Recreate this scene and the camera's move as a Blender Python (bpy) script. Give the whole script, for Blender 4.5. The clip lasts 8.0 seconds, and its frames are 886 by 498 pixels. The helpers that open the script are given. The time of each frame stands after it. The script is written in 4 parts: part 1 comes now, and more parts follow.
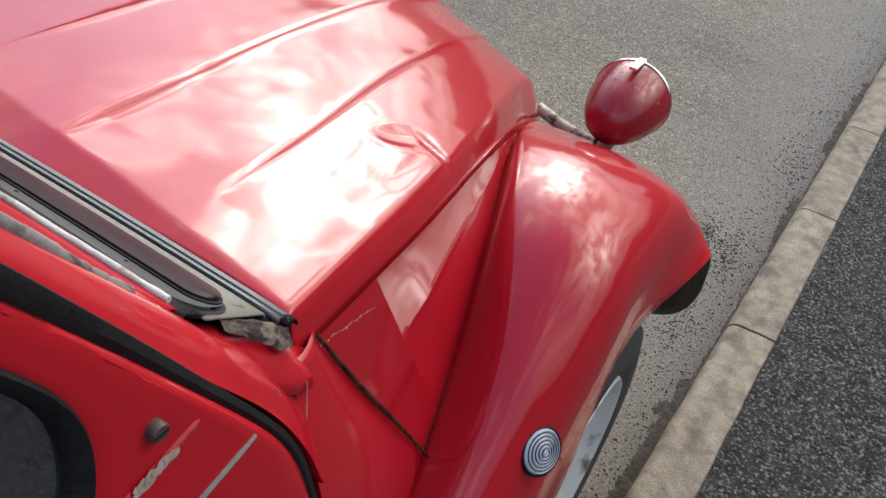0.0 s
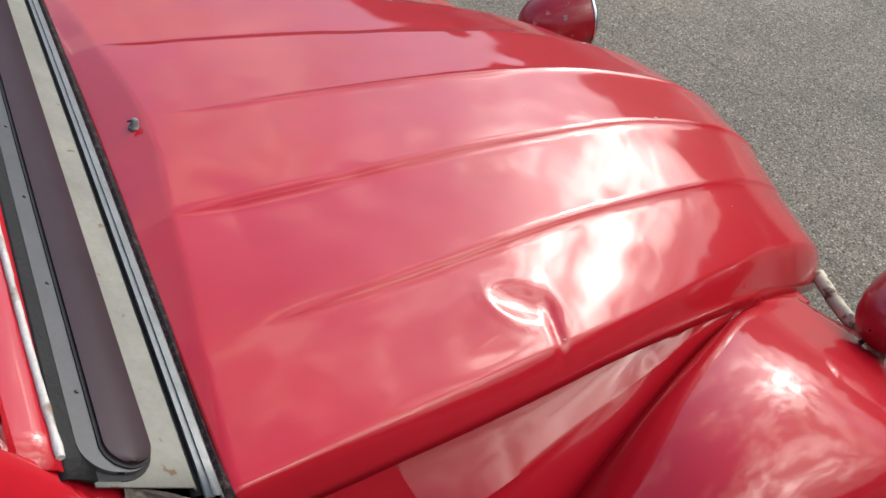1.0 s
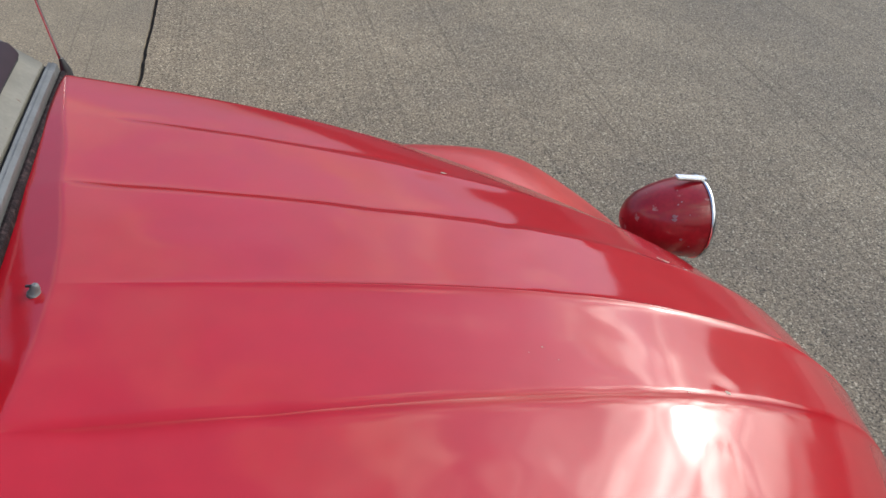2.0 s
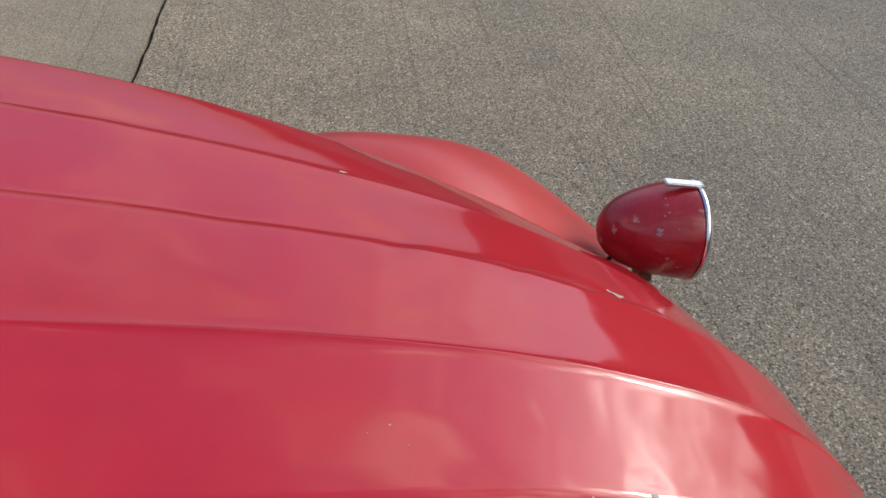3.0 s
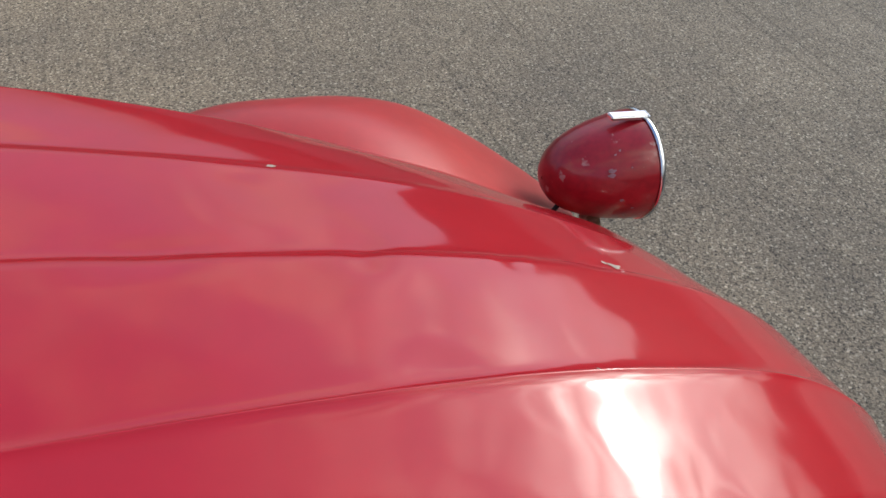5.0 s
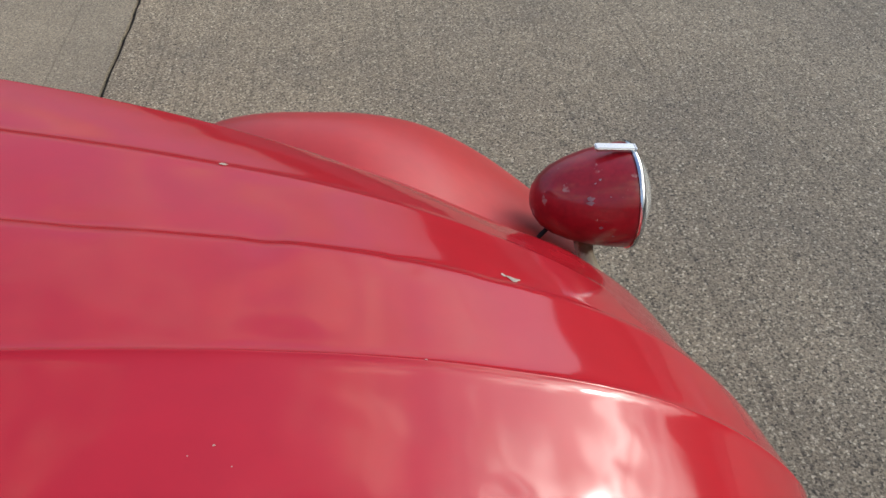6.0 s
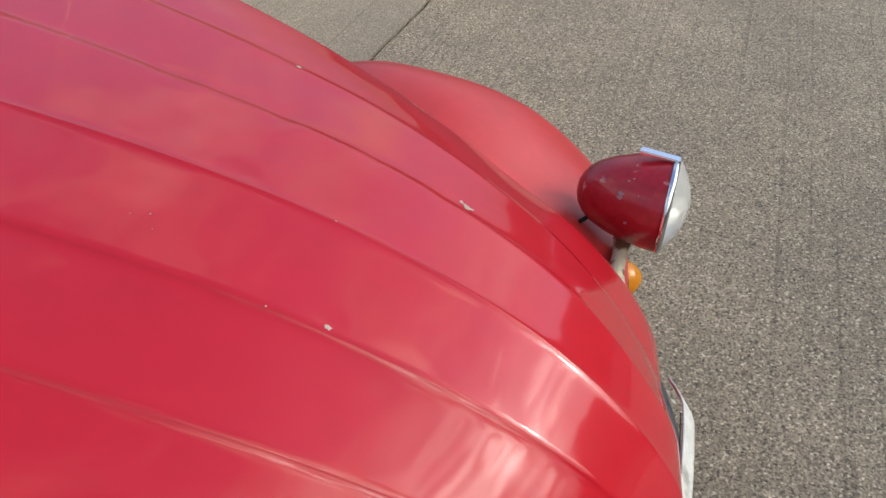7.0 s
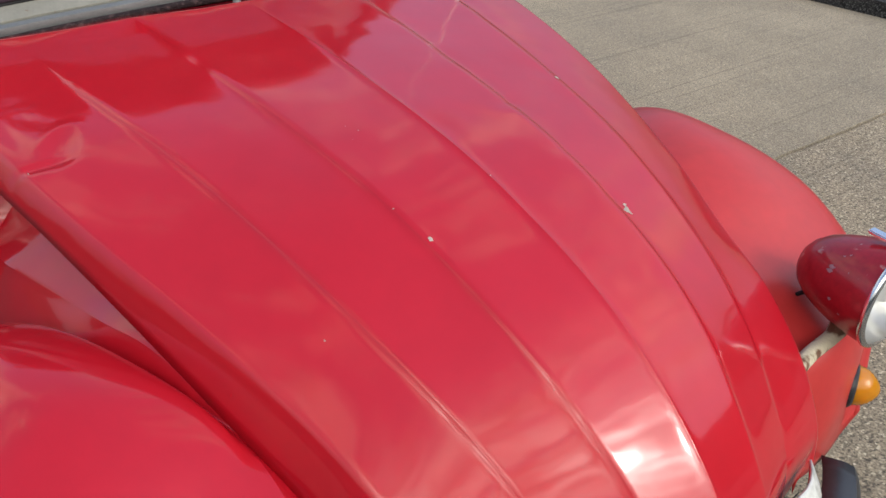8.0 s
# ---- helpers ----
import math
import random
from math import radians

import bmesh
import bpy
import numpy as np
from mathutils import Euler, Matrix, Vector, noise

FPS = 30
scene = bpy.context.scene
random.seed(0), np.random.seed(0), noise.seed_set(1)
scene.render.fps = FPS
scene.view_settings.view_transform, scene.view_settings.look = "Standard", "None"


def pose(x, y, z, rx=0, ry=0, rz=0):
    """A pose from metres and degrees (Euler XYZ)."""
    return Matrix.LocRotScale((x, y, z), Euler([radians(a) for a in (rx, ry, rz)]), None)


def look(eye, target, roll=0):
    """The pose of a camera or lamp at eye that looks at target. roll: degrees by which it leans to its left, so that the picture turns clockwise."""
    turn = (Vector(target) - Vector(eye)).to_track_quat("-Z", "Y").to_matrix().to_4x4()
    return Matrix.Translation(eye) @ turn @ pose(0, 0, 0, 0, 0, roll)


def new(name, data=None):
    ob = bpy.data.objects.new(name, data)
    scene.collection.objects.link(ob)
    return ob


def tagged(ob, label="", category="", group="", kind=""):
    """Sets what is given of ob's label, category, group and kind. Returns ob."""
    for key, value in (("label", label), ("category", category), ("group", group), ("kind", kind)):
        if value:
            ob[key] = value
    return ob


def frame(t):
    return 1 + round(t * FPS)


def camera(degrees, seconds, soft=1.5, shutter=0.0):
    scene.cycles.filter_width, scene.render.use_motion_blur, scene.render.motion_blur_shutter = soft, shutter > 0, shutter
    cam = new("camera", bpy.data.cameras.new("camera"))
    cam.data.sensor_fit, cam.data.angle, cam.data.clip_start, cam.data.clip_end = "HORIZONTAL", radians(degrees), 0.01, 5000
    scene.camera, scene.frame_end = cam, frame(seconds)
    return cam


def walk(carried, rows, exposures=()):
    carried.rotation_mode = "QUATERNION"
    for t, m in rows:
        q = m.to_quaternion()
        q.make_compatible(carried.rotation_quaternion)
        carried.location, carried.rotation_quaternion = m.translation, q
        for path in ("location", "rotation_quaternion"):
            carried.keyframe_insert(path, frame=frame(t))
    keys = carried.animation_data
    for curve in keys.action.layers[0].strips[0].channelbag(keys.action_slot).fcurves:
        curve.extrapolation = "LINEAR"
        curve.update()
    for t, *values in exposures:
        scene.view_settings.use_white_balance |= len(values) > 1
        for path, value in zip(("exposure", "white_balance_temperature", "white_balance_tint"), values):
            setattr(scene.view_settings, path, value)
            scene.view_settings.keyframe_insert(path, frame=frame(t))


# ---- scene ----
cam = camera(54.79, 8.0)
PATH = [
    (0.0, pose(-0.9394, -0.88, 1.5737, 49.72, -6.82, -57.3)),
    (0.5, pose(-0.7626, -0.9076, 1.6179, 48.76, -4.92, -46.84)),
    (0.8, look((-0.661, -0.931, 1.672), (0.233, 0.222, 0.304), 8.0)),
    (1.0, pose(-0.5781, -0.9333, 1.6495, 48.08, -3.32, -26.89)),
    (1.2, look((-0.513, -0.899, 1.616), (0.181, 0.456, 0.318), 4.5)),
    (1.5, pose(-0.4293, -0.827, 1.6103, 53.07, -4.51, -20.54)),
    (1.7, pose(-0.3798, -0.7817, 1.6192, 55.08, -5.13, -17.06)),
    (2.8, pose(-0.0291, -0.5726, 1.5391, 52.48, -5.31, -2.42)),
    (3.0, pose(-0.0257, -0.5237, 1.5216, 52.62, -4.97, -6.48)),
    (3.2, pose(-0.0386, -0.4603, 1.5101, 52.25, -5.04, -11.73)),
    (3.5, pose(-0.0653, -0.391, 1.4879, 51.35, -6.08, -17.43)),
    (4.0, pose(-0.1182, -0.3653, 1.472, 50.1, -5.89, -17.74)),
    (4.2, pose(-0.1194, -0.3611, 1.4647, 49.78, -5.98, -17.72)),
    (5.3, pose(-0.0673, -0.3339, 1.478, 48.22, -3.98, -20.15)),
    (5.5, pose(-0.0332, -0.3463, 1.4926, 48.63, -3.9, -20.68)),
    (5.8, look((0.058, -0.414, 1.518), (0.515, 1.020, 0.200), 2.5)),
    (6.0, pose(0.1475, -0.4811, 1.5236, 49.76, -0.77, -6.43)),
    (6.3, look((0.272, -0.573, 1.530), (0.113, 0.980, 0.280), 1.3)),
    (6.5, pose(0.3449, -0.6297, 1.5325, 51.24, -0.78, 11.58)),
    (6.8, look((0.454, -0.668, 1.534), (0.078, 0.841, 0.276), 2.3)),
    (7.0, pose(0.5368, -0.6664, 1.5348, 51.79, -2.26, 19.12)),
    (7.2, look((0.619, -0.644, 1.507), (-0.066, 0.814, 0.323), 2.9)),
    (7.5, pose(0.7737, -0.6159, 1.4793, 53.89, -2.09, 38.82)),
    (7.8, look((0.879, -0.617, 1.468), (-0.325, 0.527, 0.354), 1.8)),
    (8.0, pose(0.9526, -0.6322, 1.4684, 58.51, -0.59, 52.98)),
]
walk(cam, PATH, exposures=[(0.0, 0.2), (1.0, 0.16), (1.5, 0.03), (3.0, -0.14), (5.8, -0.16), (7.0, 0.0), (8.0, 0.02)])

# ---- light ----
SUN_EL, SUN_AZ = 30.0, 27.0          # degrees; azimuth from +x towards +y
world = bpy.data.worlds.new("world")
scene.world = world
world.use_nodes = True


def sky_world():
    """Blue sky with broken cloud; the clouds glow towards the veiled sun and in one added bank."""
    nt = world.node_tree
    nt.nodes.clear()
    out = nt.nodes.new("ShaderNodeOutputWorld")
    bg = nt.nodes.new("ShaderNodeBackground")
    sky = nt.nodes.new("ShaderNodeTexSky")
    sky.sky_type, sky.sun_disc = "NISHITA", False
    sky.sun_elevation, sky.sun_rotation = radians(SUN_EL), radians(90 - SUN_AZ)
    co = nt.nodes.new("ShaderNodeTexCoord")

    def math_node(op, a, b):
        n = nt.nodes.new("ShaderNodeMath")
        n.operation = op
        for i, v in enumerate((a, b)):
            if isinstance(v, (int, float)):
                n.inputs[i].default_value = v
            else:
                nt.links.new(v, n.inputs[i])
        return n.outputs[0]

    stretch = nt.nodes.new("ShaderNodeMapping")
    stretch.inputs["Scale"].default_value = (1.0, 1.0, 2.0)
    nt.links.new(co.outputs["Generated"], stretch.inputs["Vector"])
    clouds = nt.nodes.new("ShaderNodeTexNoise")
    clouds.inputs["Scale"].default_value, clouds.inputs["Detail"].default_value = 2.4, 9.0
    clouds.inputs["Roughness"].default_value, clouds.inputs["Distortion"].default_value = 0.58, 0.5
    nt.links.new(stretch.outputs[0], clouds.inputs["Vector"])
    dot = nt.nodes.new("ShaderNodeVectorMath")
    dot.operation = "DOT_PRODUCT"
    el, az = radians(SUN_EL), radians(SUN_AZ)
    dot.inputs[1].default_value = (math.cos(el) * math.cos(az), math.cos(el) * math.sin(az), math.sin(el))
    nt.links.new(co.outputs["Generated"], dot.inputs[0])
    near = math_node("MAXIMUM", dot.outputs["Value"], 0.0)
    ramp = nt.nodes.new("ShaderNodeValToRGB")
    ramp.color_ramp.elements[0].position, ramp.color_ramp.elements[1].position = CLOUD_LO, CLOUD_HI
    # cloud bank added on the kerb side to brighten wing and recess reflections
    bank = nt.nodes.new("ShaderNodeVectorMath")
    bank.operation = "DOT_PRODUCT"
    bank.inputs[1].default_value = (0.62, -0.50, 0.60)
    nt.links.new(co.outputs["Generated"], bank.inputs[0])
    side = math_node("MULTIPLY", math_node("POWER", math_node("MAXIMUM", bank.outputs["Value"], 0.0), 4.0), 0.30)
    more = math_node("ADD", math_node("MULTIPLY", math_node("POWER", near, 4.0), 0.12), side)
    xyz = nt.nodes.new("ShaderNodeSeparateXYZ")
    nt.links.new(co.outputs["Generated"], xyz.inputs[0])
    high = nt.nodes.new("ShaderNodeMapRange")
    high.inputs[1].default_value, high.inputs[2].default_value = 0.66, 0.97
    high.inputs[3].default_value, high.inputs[4].default_value = 0.0, -0.16
    nt.links.new(xyz.outputs["Z"], high.inputs[0])
    wisps = nt.nodes.new("ShaderNodeTexNoise")
    wisps.inputs["Scale"].default_value, wisps.inputs["Detail"].default_value = 22.0, 8.0
    wisps.inputs["Roughness"].default_value, wisps.inputs["Distortion"].default_value = 0.6, 0.9
    nt.links.new(stretch.outputs[0], wisps.inputs["Vector"])
    fray = math_node("MULTIPLY", math_node("SUBTRACT", wisps.outputs["Fac"], 0.5), 0.17)
    body = math_node("ADD", math_node("ADD", clouds.outputs["Fac"], math_node("MULTIPLY", fray, 1.8)), high.outputs[0])
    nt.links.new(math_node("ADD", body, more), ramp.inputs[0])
    billow = nt.nodes.new("ShaderNodeTexNoise")
    billow.inputs["Scale"].default_value, billow.inputs["Detail"].default_value = 6.2, 9.0
    billow.inputs["Roughness"].default_value, billow.inputs["Distortion"].default_value = 0.6, 0.7
    nt.links.new(stretch.outputs[0], billow.inputs["Vector"])
    thick = nt.nodes.new("ShaderNodeMapRange")
    thick.inputs[1].default_value, thick.inputs[2].default_value = 0.42, 0.59
    thick.inputs[3].default_value, thick.inputs[4].default_value = 0.22, 1.75
    nt.links.new(math_node("ADD", billow.outputs["Fac"], math_node("MULTIPLY", fray, 2.0)), thick.inputs[0])
    wide = math_node("MULTIPLY", math_node("POWER", near, 10.0), CLOUD_GLOW)
    tight = math_node("MULTIPLY", math_node("POWER", near, 42.0), CLOUD_GLOW * 4.5)
    core = math_node("MULTIPLY", math_node("POWER", near, 900.0), CLOUD_GLOW * 7)
    fill_bank = math_node("MULTIPLY", math_node("POWER", math_node("MAXIMUM", bank.outputs["Value"], 0.0), 24.0), CLOUD_GLOW * 1.7)
    halo = math_node("ADD", math_node("ADD", wide, tight), fill_bank)
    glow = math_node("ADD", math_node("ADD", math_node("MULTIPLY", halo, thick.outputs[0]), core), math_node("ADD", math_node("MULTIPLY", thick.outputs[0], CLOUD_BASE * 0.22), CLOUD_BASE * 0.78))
    col = nt.nodes.new("ShaderNodeMixRGB")
    col.blend_type = "MULTIPLY"
    col.inputs[0].default_value = 1.0
    col.inputs[1].default_value = (1.0, 0.96, 0.88, 1)
    nt.links.new(glow, col.inputs[2])
    blue = nt.nodes.new("ShaderNodeMixRGB")
    blue.blend_type, blue.inputs[0].default_value = "MULTIPLY", 1.0
    blue.inputs[2].default_value = (1.48, 1.46, 1.52, 1)
    nt.links.new(sky.outputs[0], blue.inputs[1])
    mix = nt.nodes.new("ShaderNodeMixRGB")
    nt.links.new(ramp.outputs[0], mix.inputs[0])
    nt.links.new(blue.outputs[0], mix.inputs[1])
    nt.links.new(col.outputs[0], mix.inputs[2])
    # haze dims the sky towards the horizon
    low = nt.nodes.new("ShaderNodeMapRange")
    low.inputs[1].default_value, low.inputs[2].default_value = 0.10, 0.50
    low.inputs[3].default_value, low.inputs[4].default_value = 0.20, 1.0
    nt.links.new(xyz.outputs["Z"], low.inputs[0])
    hazy = nt.nodes.new("ShaderNodeMixRGB")
    hazy.blend_type, hazy.inputs[0].default_value = "MULTIPLY", 1.0
    nt.links.new(mix.outputs[0], hazy.inputs[1])
    nt.links.new(low.outputs[0], hazy.inputs[2])
    nt.links.new(hazy.outputs[0], bg.inputs[0])
    bg.inputs[1].default_value = SKY
    nt.links.new(bg.outputs[0], out.inputs[0])


SKY, CLOUD_LO, CLOUD_HI, CLOUD_BASE, CLOUD_GLOW = 0.222, 0.48, 0.68, 6.5, 14.0
sky_world()
sun = new("sun", bpy.data.lights.new("sun", "SUN"))
sun.data.energy, sun.data.angle, sun.data.color = 0.3, radians(6.0), (1.0, 0.96, 0.9)
sun.matrix_world = look((0, 0, 10), (-math.cos(radians(SUN_EL)) * math.cos(radians(SUN_AZ)) * 10,
                                     -math.cos(radians(SUN_EL)) * math.sin(radians(SUN_AZ)) * 10,
                                     10 - math.sin(radians(SUN_EL)) * 10))

# ---- materials ----


def mat(name, color, rough=0.5, metal=0.0, coat=0.0, vary=0.08, scale=8.0, bump=0.0, bscale=120.0,
        color2=None, spots=None, rvary=0.0, spec=0.5, coat_rough=0.07, wave=0.0, wscale=11.0):
    """A surface with two scales of variation, optional stains in a second colour and fine relief."""
    m = bpy.data.materials.new(name)
    m.use_nodes = True
    nt = m.node_tree
    b = nt.nodes["Principled BSDF"]
    b.inputs["Metallic"].default_value, b.inputs["Roughness"].default_value = metal, rough
    b.inputs["Coat Weight"].default_value, b.inputs["Coat Roughness"].default_value = coat, coat_rough
    b.inputs["Specular IOR Level"].default_value = spec
    co = nt.nodes.new("ShaderNodeTexCoord")

    def noise_at(sc, detail=4.0):
        n = nt.nodes.new("ShaderNodeTexNoise")
        n.inputs["Scale"].default_value, n.inputs["Detail"].default_value = sc, detail
        nt.links.new(co.outputs["Object"], n.inputs["Vector"])
        return n

    def ramp_of(src, lo, hi, c0, c1):
        r = nt.nodes.new("ShaderNodeValToRGB")
        r.color_ramp.elements[0].position, r.color_ramp.elements[1].position = lo, hi
        r.color_ramp.elements[0].color, r.color_ramp.elements[1].color = c0, c1
        nt.links.new(src, r.inputs[0])
        return r

    big, fine = noise_at(scale), noise_at(scale * 9)
    lo = tuple(max(0, c * (1 - vary)) for c in color) + (1,)
    hi = tuple(min(1, c * (1 + vary)) for c in color) + (1,)
    base = ramp_of(big.outputs["Fac"], 0.3, 0.7, lo, hi)
    f = ramp_of(fine.outputs["Fac"], 0.3, 0.7, (1 - vary, 1 - vary, 1 - vary, 1), (1, 1, 1, 1))
    mul = nt.nodes.new("ShaderNodeMixRGB")
    mul.blend_type, mul.inputs[0].default_value = "MULTIPLY", 1.0
    nt.links.new(base.outputs[0], mul.inputs[1])
    nt.links.new(f.outputs[0], mul.inputs[2])
    col = mul.outputs[0]
    if color2:
        sc, a, z = spots or (6.0, 0.55, 0.7)
        st = noise_at(sc, 6.0)
        mask = ramp_of(st.outputs["Fac"], a, z, (0, 0, 0, 1), (1, 1, 1, 1))
        mx = nt.nodes.new("ShaderNodeMixRGB")
        mx.inputs[2].default_value = tuple(color2) + (1,)
        nt.links.new(mask.outputs[0], mx.inputs[0])
        nt.links.new(col, mx.inputs[1])
        col = mx.outputs[0]
    nt.links.new(col, b.inputs["Base Color"])
    if rvary:
        rr = nt.nodes.new("ShaderNodeMapRange")
        rr.inputs[1].default_value, rr.inputs[2].default_value = 0.3, 0.7
        rr.inputs[3].default_value, rr.inputs[4].default_value = max(0.02, rough - rvary), rough + rvary
        nt.links.new(noise_at(scale * 2.3, 5.0).outputs["Fac"], rr.inputs[0])
        nt.links.new(rr.outputs[0], b.inputs["Roughness"])
    if bump:
        bp = nt.nodes.new("ShaderNodeBump")
        bp.inputs["Strength"].default_value, bp.inputs["Distance"].default_value = bump, 0.004
        nt.links.new(noise_at(bscale, 5.0).outputs["Fac"], bp.inputs["Height"])
        nt.links.new(bp.outputs[0], b.inputs["Normal"])
    if wave:
        # slight unevenness of the pressed sheet under the gloss
        wv = nt.nodes.new("ShaderNodeBump")
        wv.inputs["Strength"].default_value, wv.inputs["Distance"].default_value = wave, 0.004
        nt.links.new(noise_at(wscale, 2.5).outputs["Fac"], wv.inputs["Height"])
        nt.links.new(wv.outputs[0], b.inputs["Coat Normal"])
    return m


RED = mat("faded red paint", (0.42, 0.0060, 0.0150), 0.5, spec=0.09, coat=1.0, coat_rough=0.08, vary=0.06, scale=3.0, rvary=0.06, bump=0.03, bscale=9, wave=0.12)
RED_CHALKY = mat("chalky faded red paint", (0.44, 0.028, 0.027), 0.55, spec=0.12, coat=0.75, coat_rough=0.33, vary=0.09, scale=5.0, rvary=0.08, bump=0.03, bscale=9)
RED_DULL = mat("dull red paint", (0.28, 0.008, 0.016), 0.4, spec=0.2, coat=0.6, vary=0.2, scale=14, rvary=0.12, color2=(0.34, 0.16, 0.15), spots=(45, 0.67, 0.72))
LAMP_CHIP = mat("greyed lamp primer", (0.26, 0.13, 0.16), 0.6, vary=0.25, scale=60)
CHROME = mat("chrome", (0.66, 0.68, 0.70), 0.17, metal=1.0, vary=0.04)
ALU = mat("weathered aluminium", (0.17, 0.18, 0.18), 0.5, metal=0.3, vary=0.12, scale=20, rvary=0.1)
BEIGE = mat("grey scuttle paint", (0.205, 0.20, 0.168), 0.65, vary=0.12, scale=18, color2=(0.13, 0.08, 0.045), spots=(70, 0.66, 0.72))
FILLER = mat("dirty cream filler", (0.19, 0.14, 0.105), 0.75, vary=0.35, scale=40, color2=(0.035, 0.022, 0.018), spots=(60, 0.46, 0.54), bump=0.8, bscale=120)
SEAM_DIRT = mat("brown seam grime", (0.09, 0.035, 0.022), 0.95, spec=0.05, vary=0.5, scale=40, color2=(0.015, 0.01, 0.01), spots=(60, 0.45, 0.6))
RUBBER = mat("black rubber", (0.010, 0.010, 0.011), 0.6, vary=0.3, scale=30, bump=0.3, bscale=200, spec=0.25)
RUBBER_WORN = mat("worn textured rubber", (0.022, 0.014, 0.016), 0.8, vary=0.4, scale=60, bump=0.8, bscale=300, color2=(0.07, 0.045, 0.045), spots=(120, 0.52, 0.7), spec=0.2)
GREY_RUBBER = mat("greyed rubber", (0.055, 0.057, 0.062), 0.5, vary=0.15, scale=25)
FLAP = mat("dark plum flap", (0.034, 0.018, 0.024), 0.4, vary=0.15, scale=6, spec=0.16)
BROWN = mat("rusty brown metal", (0.11, 0.075, 0.06), 0.6, metal=0.3, vary=0.3, scale=60)
BARE = mat("greyed bare filler", (0.30, 0.235, 0.19), 0.75, vary=0.3, scale=90)
SHEEN_SEAL = mat("sheen-grey side seal", (0.24, 0.22, 0.22), 0.35, vary=0.3, scale=30, color2=(0.05, 0.04, 0.04), spots=(60, 0.5, 0.6), bump=0.4, bscale=80)
SEALANT = mat("dirty white sealant", (0.55, 0.53, 0.49), 0.6, vary=0.15, scale=30, color2=(0.22, 0.15, 0.1), spots=(40, 0.52, 0.66), bump=0.5, bscale=90)
RUSTY = mat("rusty cream paint", (0.55, 0.50, 0.36), 0.6, vary=0.15, scale=30, color2=(0.13, 0.06, 0.03), spots=(38, 0.5, 0.6), bump=0.4, bscale=90)
PRIMER = mat("bare pale primer", (0.46, 0.38, 0.31), 0.7, vary=0.25, scale=80)
DIRT = mat("dark dirt", (0.05, 0.042, 0.034), 0.95, vary=0.4, scale=30, bump=1.0, bscale=70)
SILT = mat("brown gutter silt", (0.095, 0.077, 0.057), 0.95, vary=0.5, scale=50, bump=1.0, bscale=110, color2=(0.045, 0.037, 0.028), spots=(24, 0.5, 0.62))
GRIT = mat("brown grit", (0.085, 0.068, 0.05), 0.95, vary=0.5, scale=60)
WHITE = mat("dirty white plate", (0.58, 0.59, 0.55), 0.4, vary=0.15, scale=20, color2=(0.27, 0.27, 0.24), spots=(28, 0.52, 0.66))
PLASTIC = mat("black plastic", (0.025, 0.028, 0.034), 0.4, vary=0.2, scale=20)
WHEEL = mat("light grey wheel paint", (0.42, 0.44, 0.43), 0.45, vary=0.1, scale=14, color2=(0.1, 0.085, 0.07), spots=(22, 0.6, 0.75))
TYRE = mat("tyre rubber", (0.03, 0.03, 0.03), 0.8, vary=0.3, scale=30, bump=0.4, bscale=90)
CANVAS = mat("dark roof canvas", (0.03, 0.03, 0.035), 0.85, vary=0.2, scale=40, bump=0.5, bscale=400)


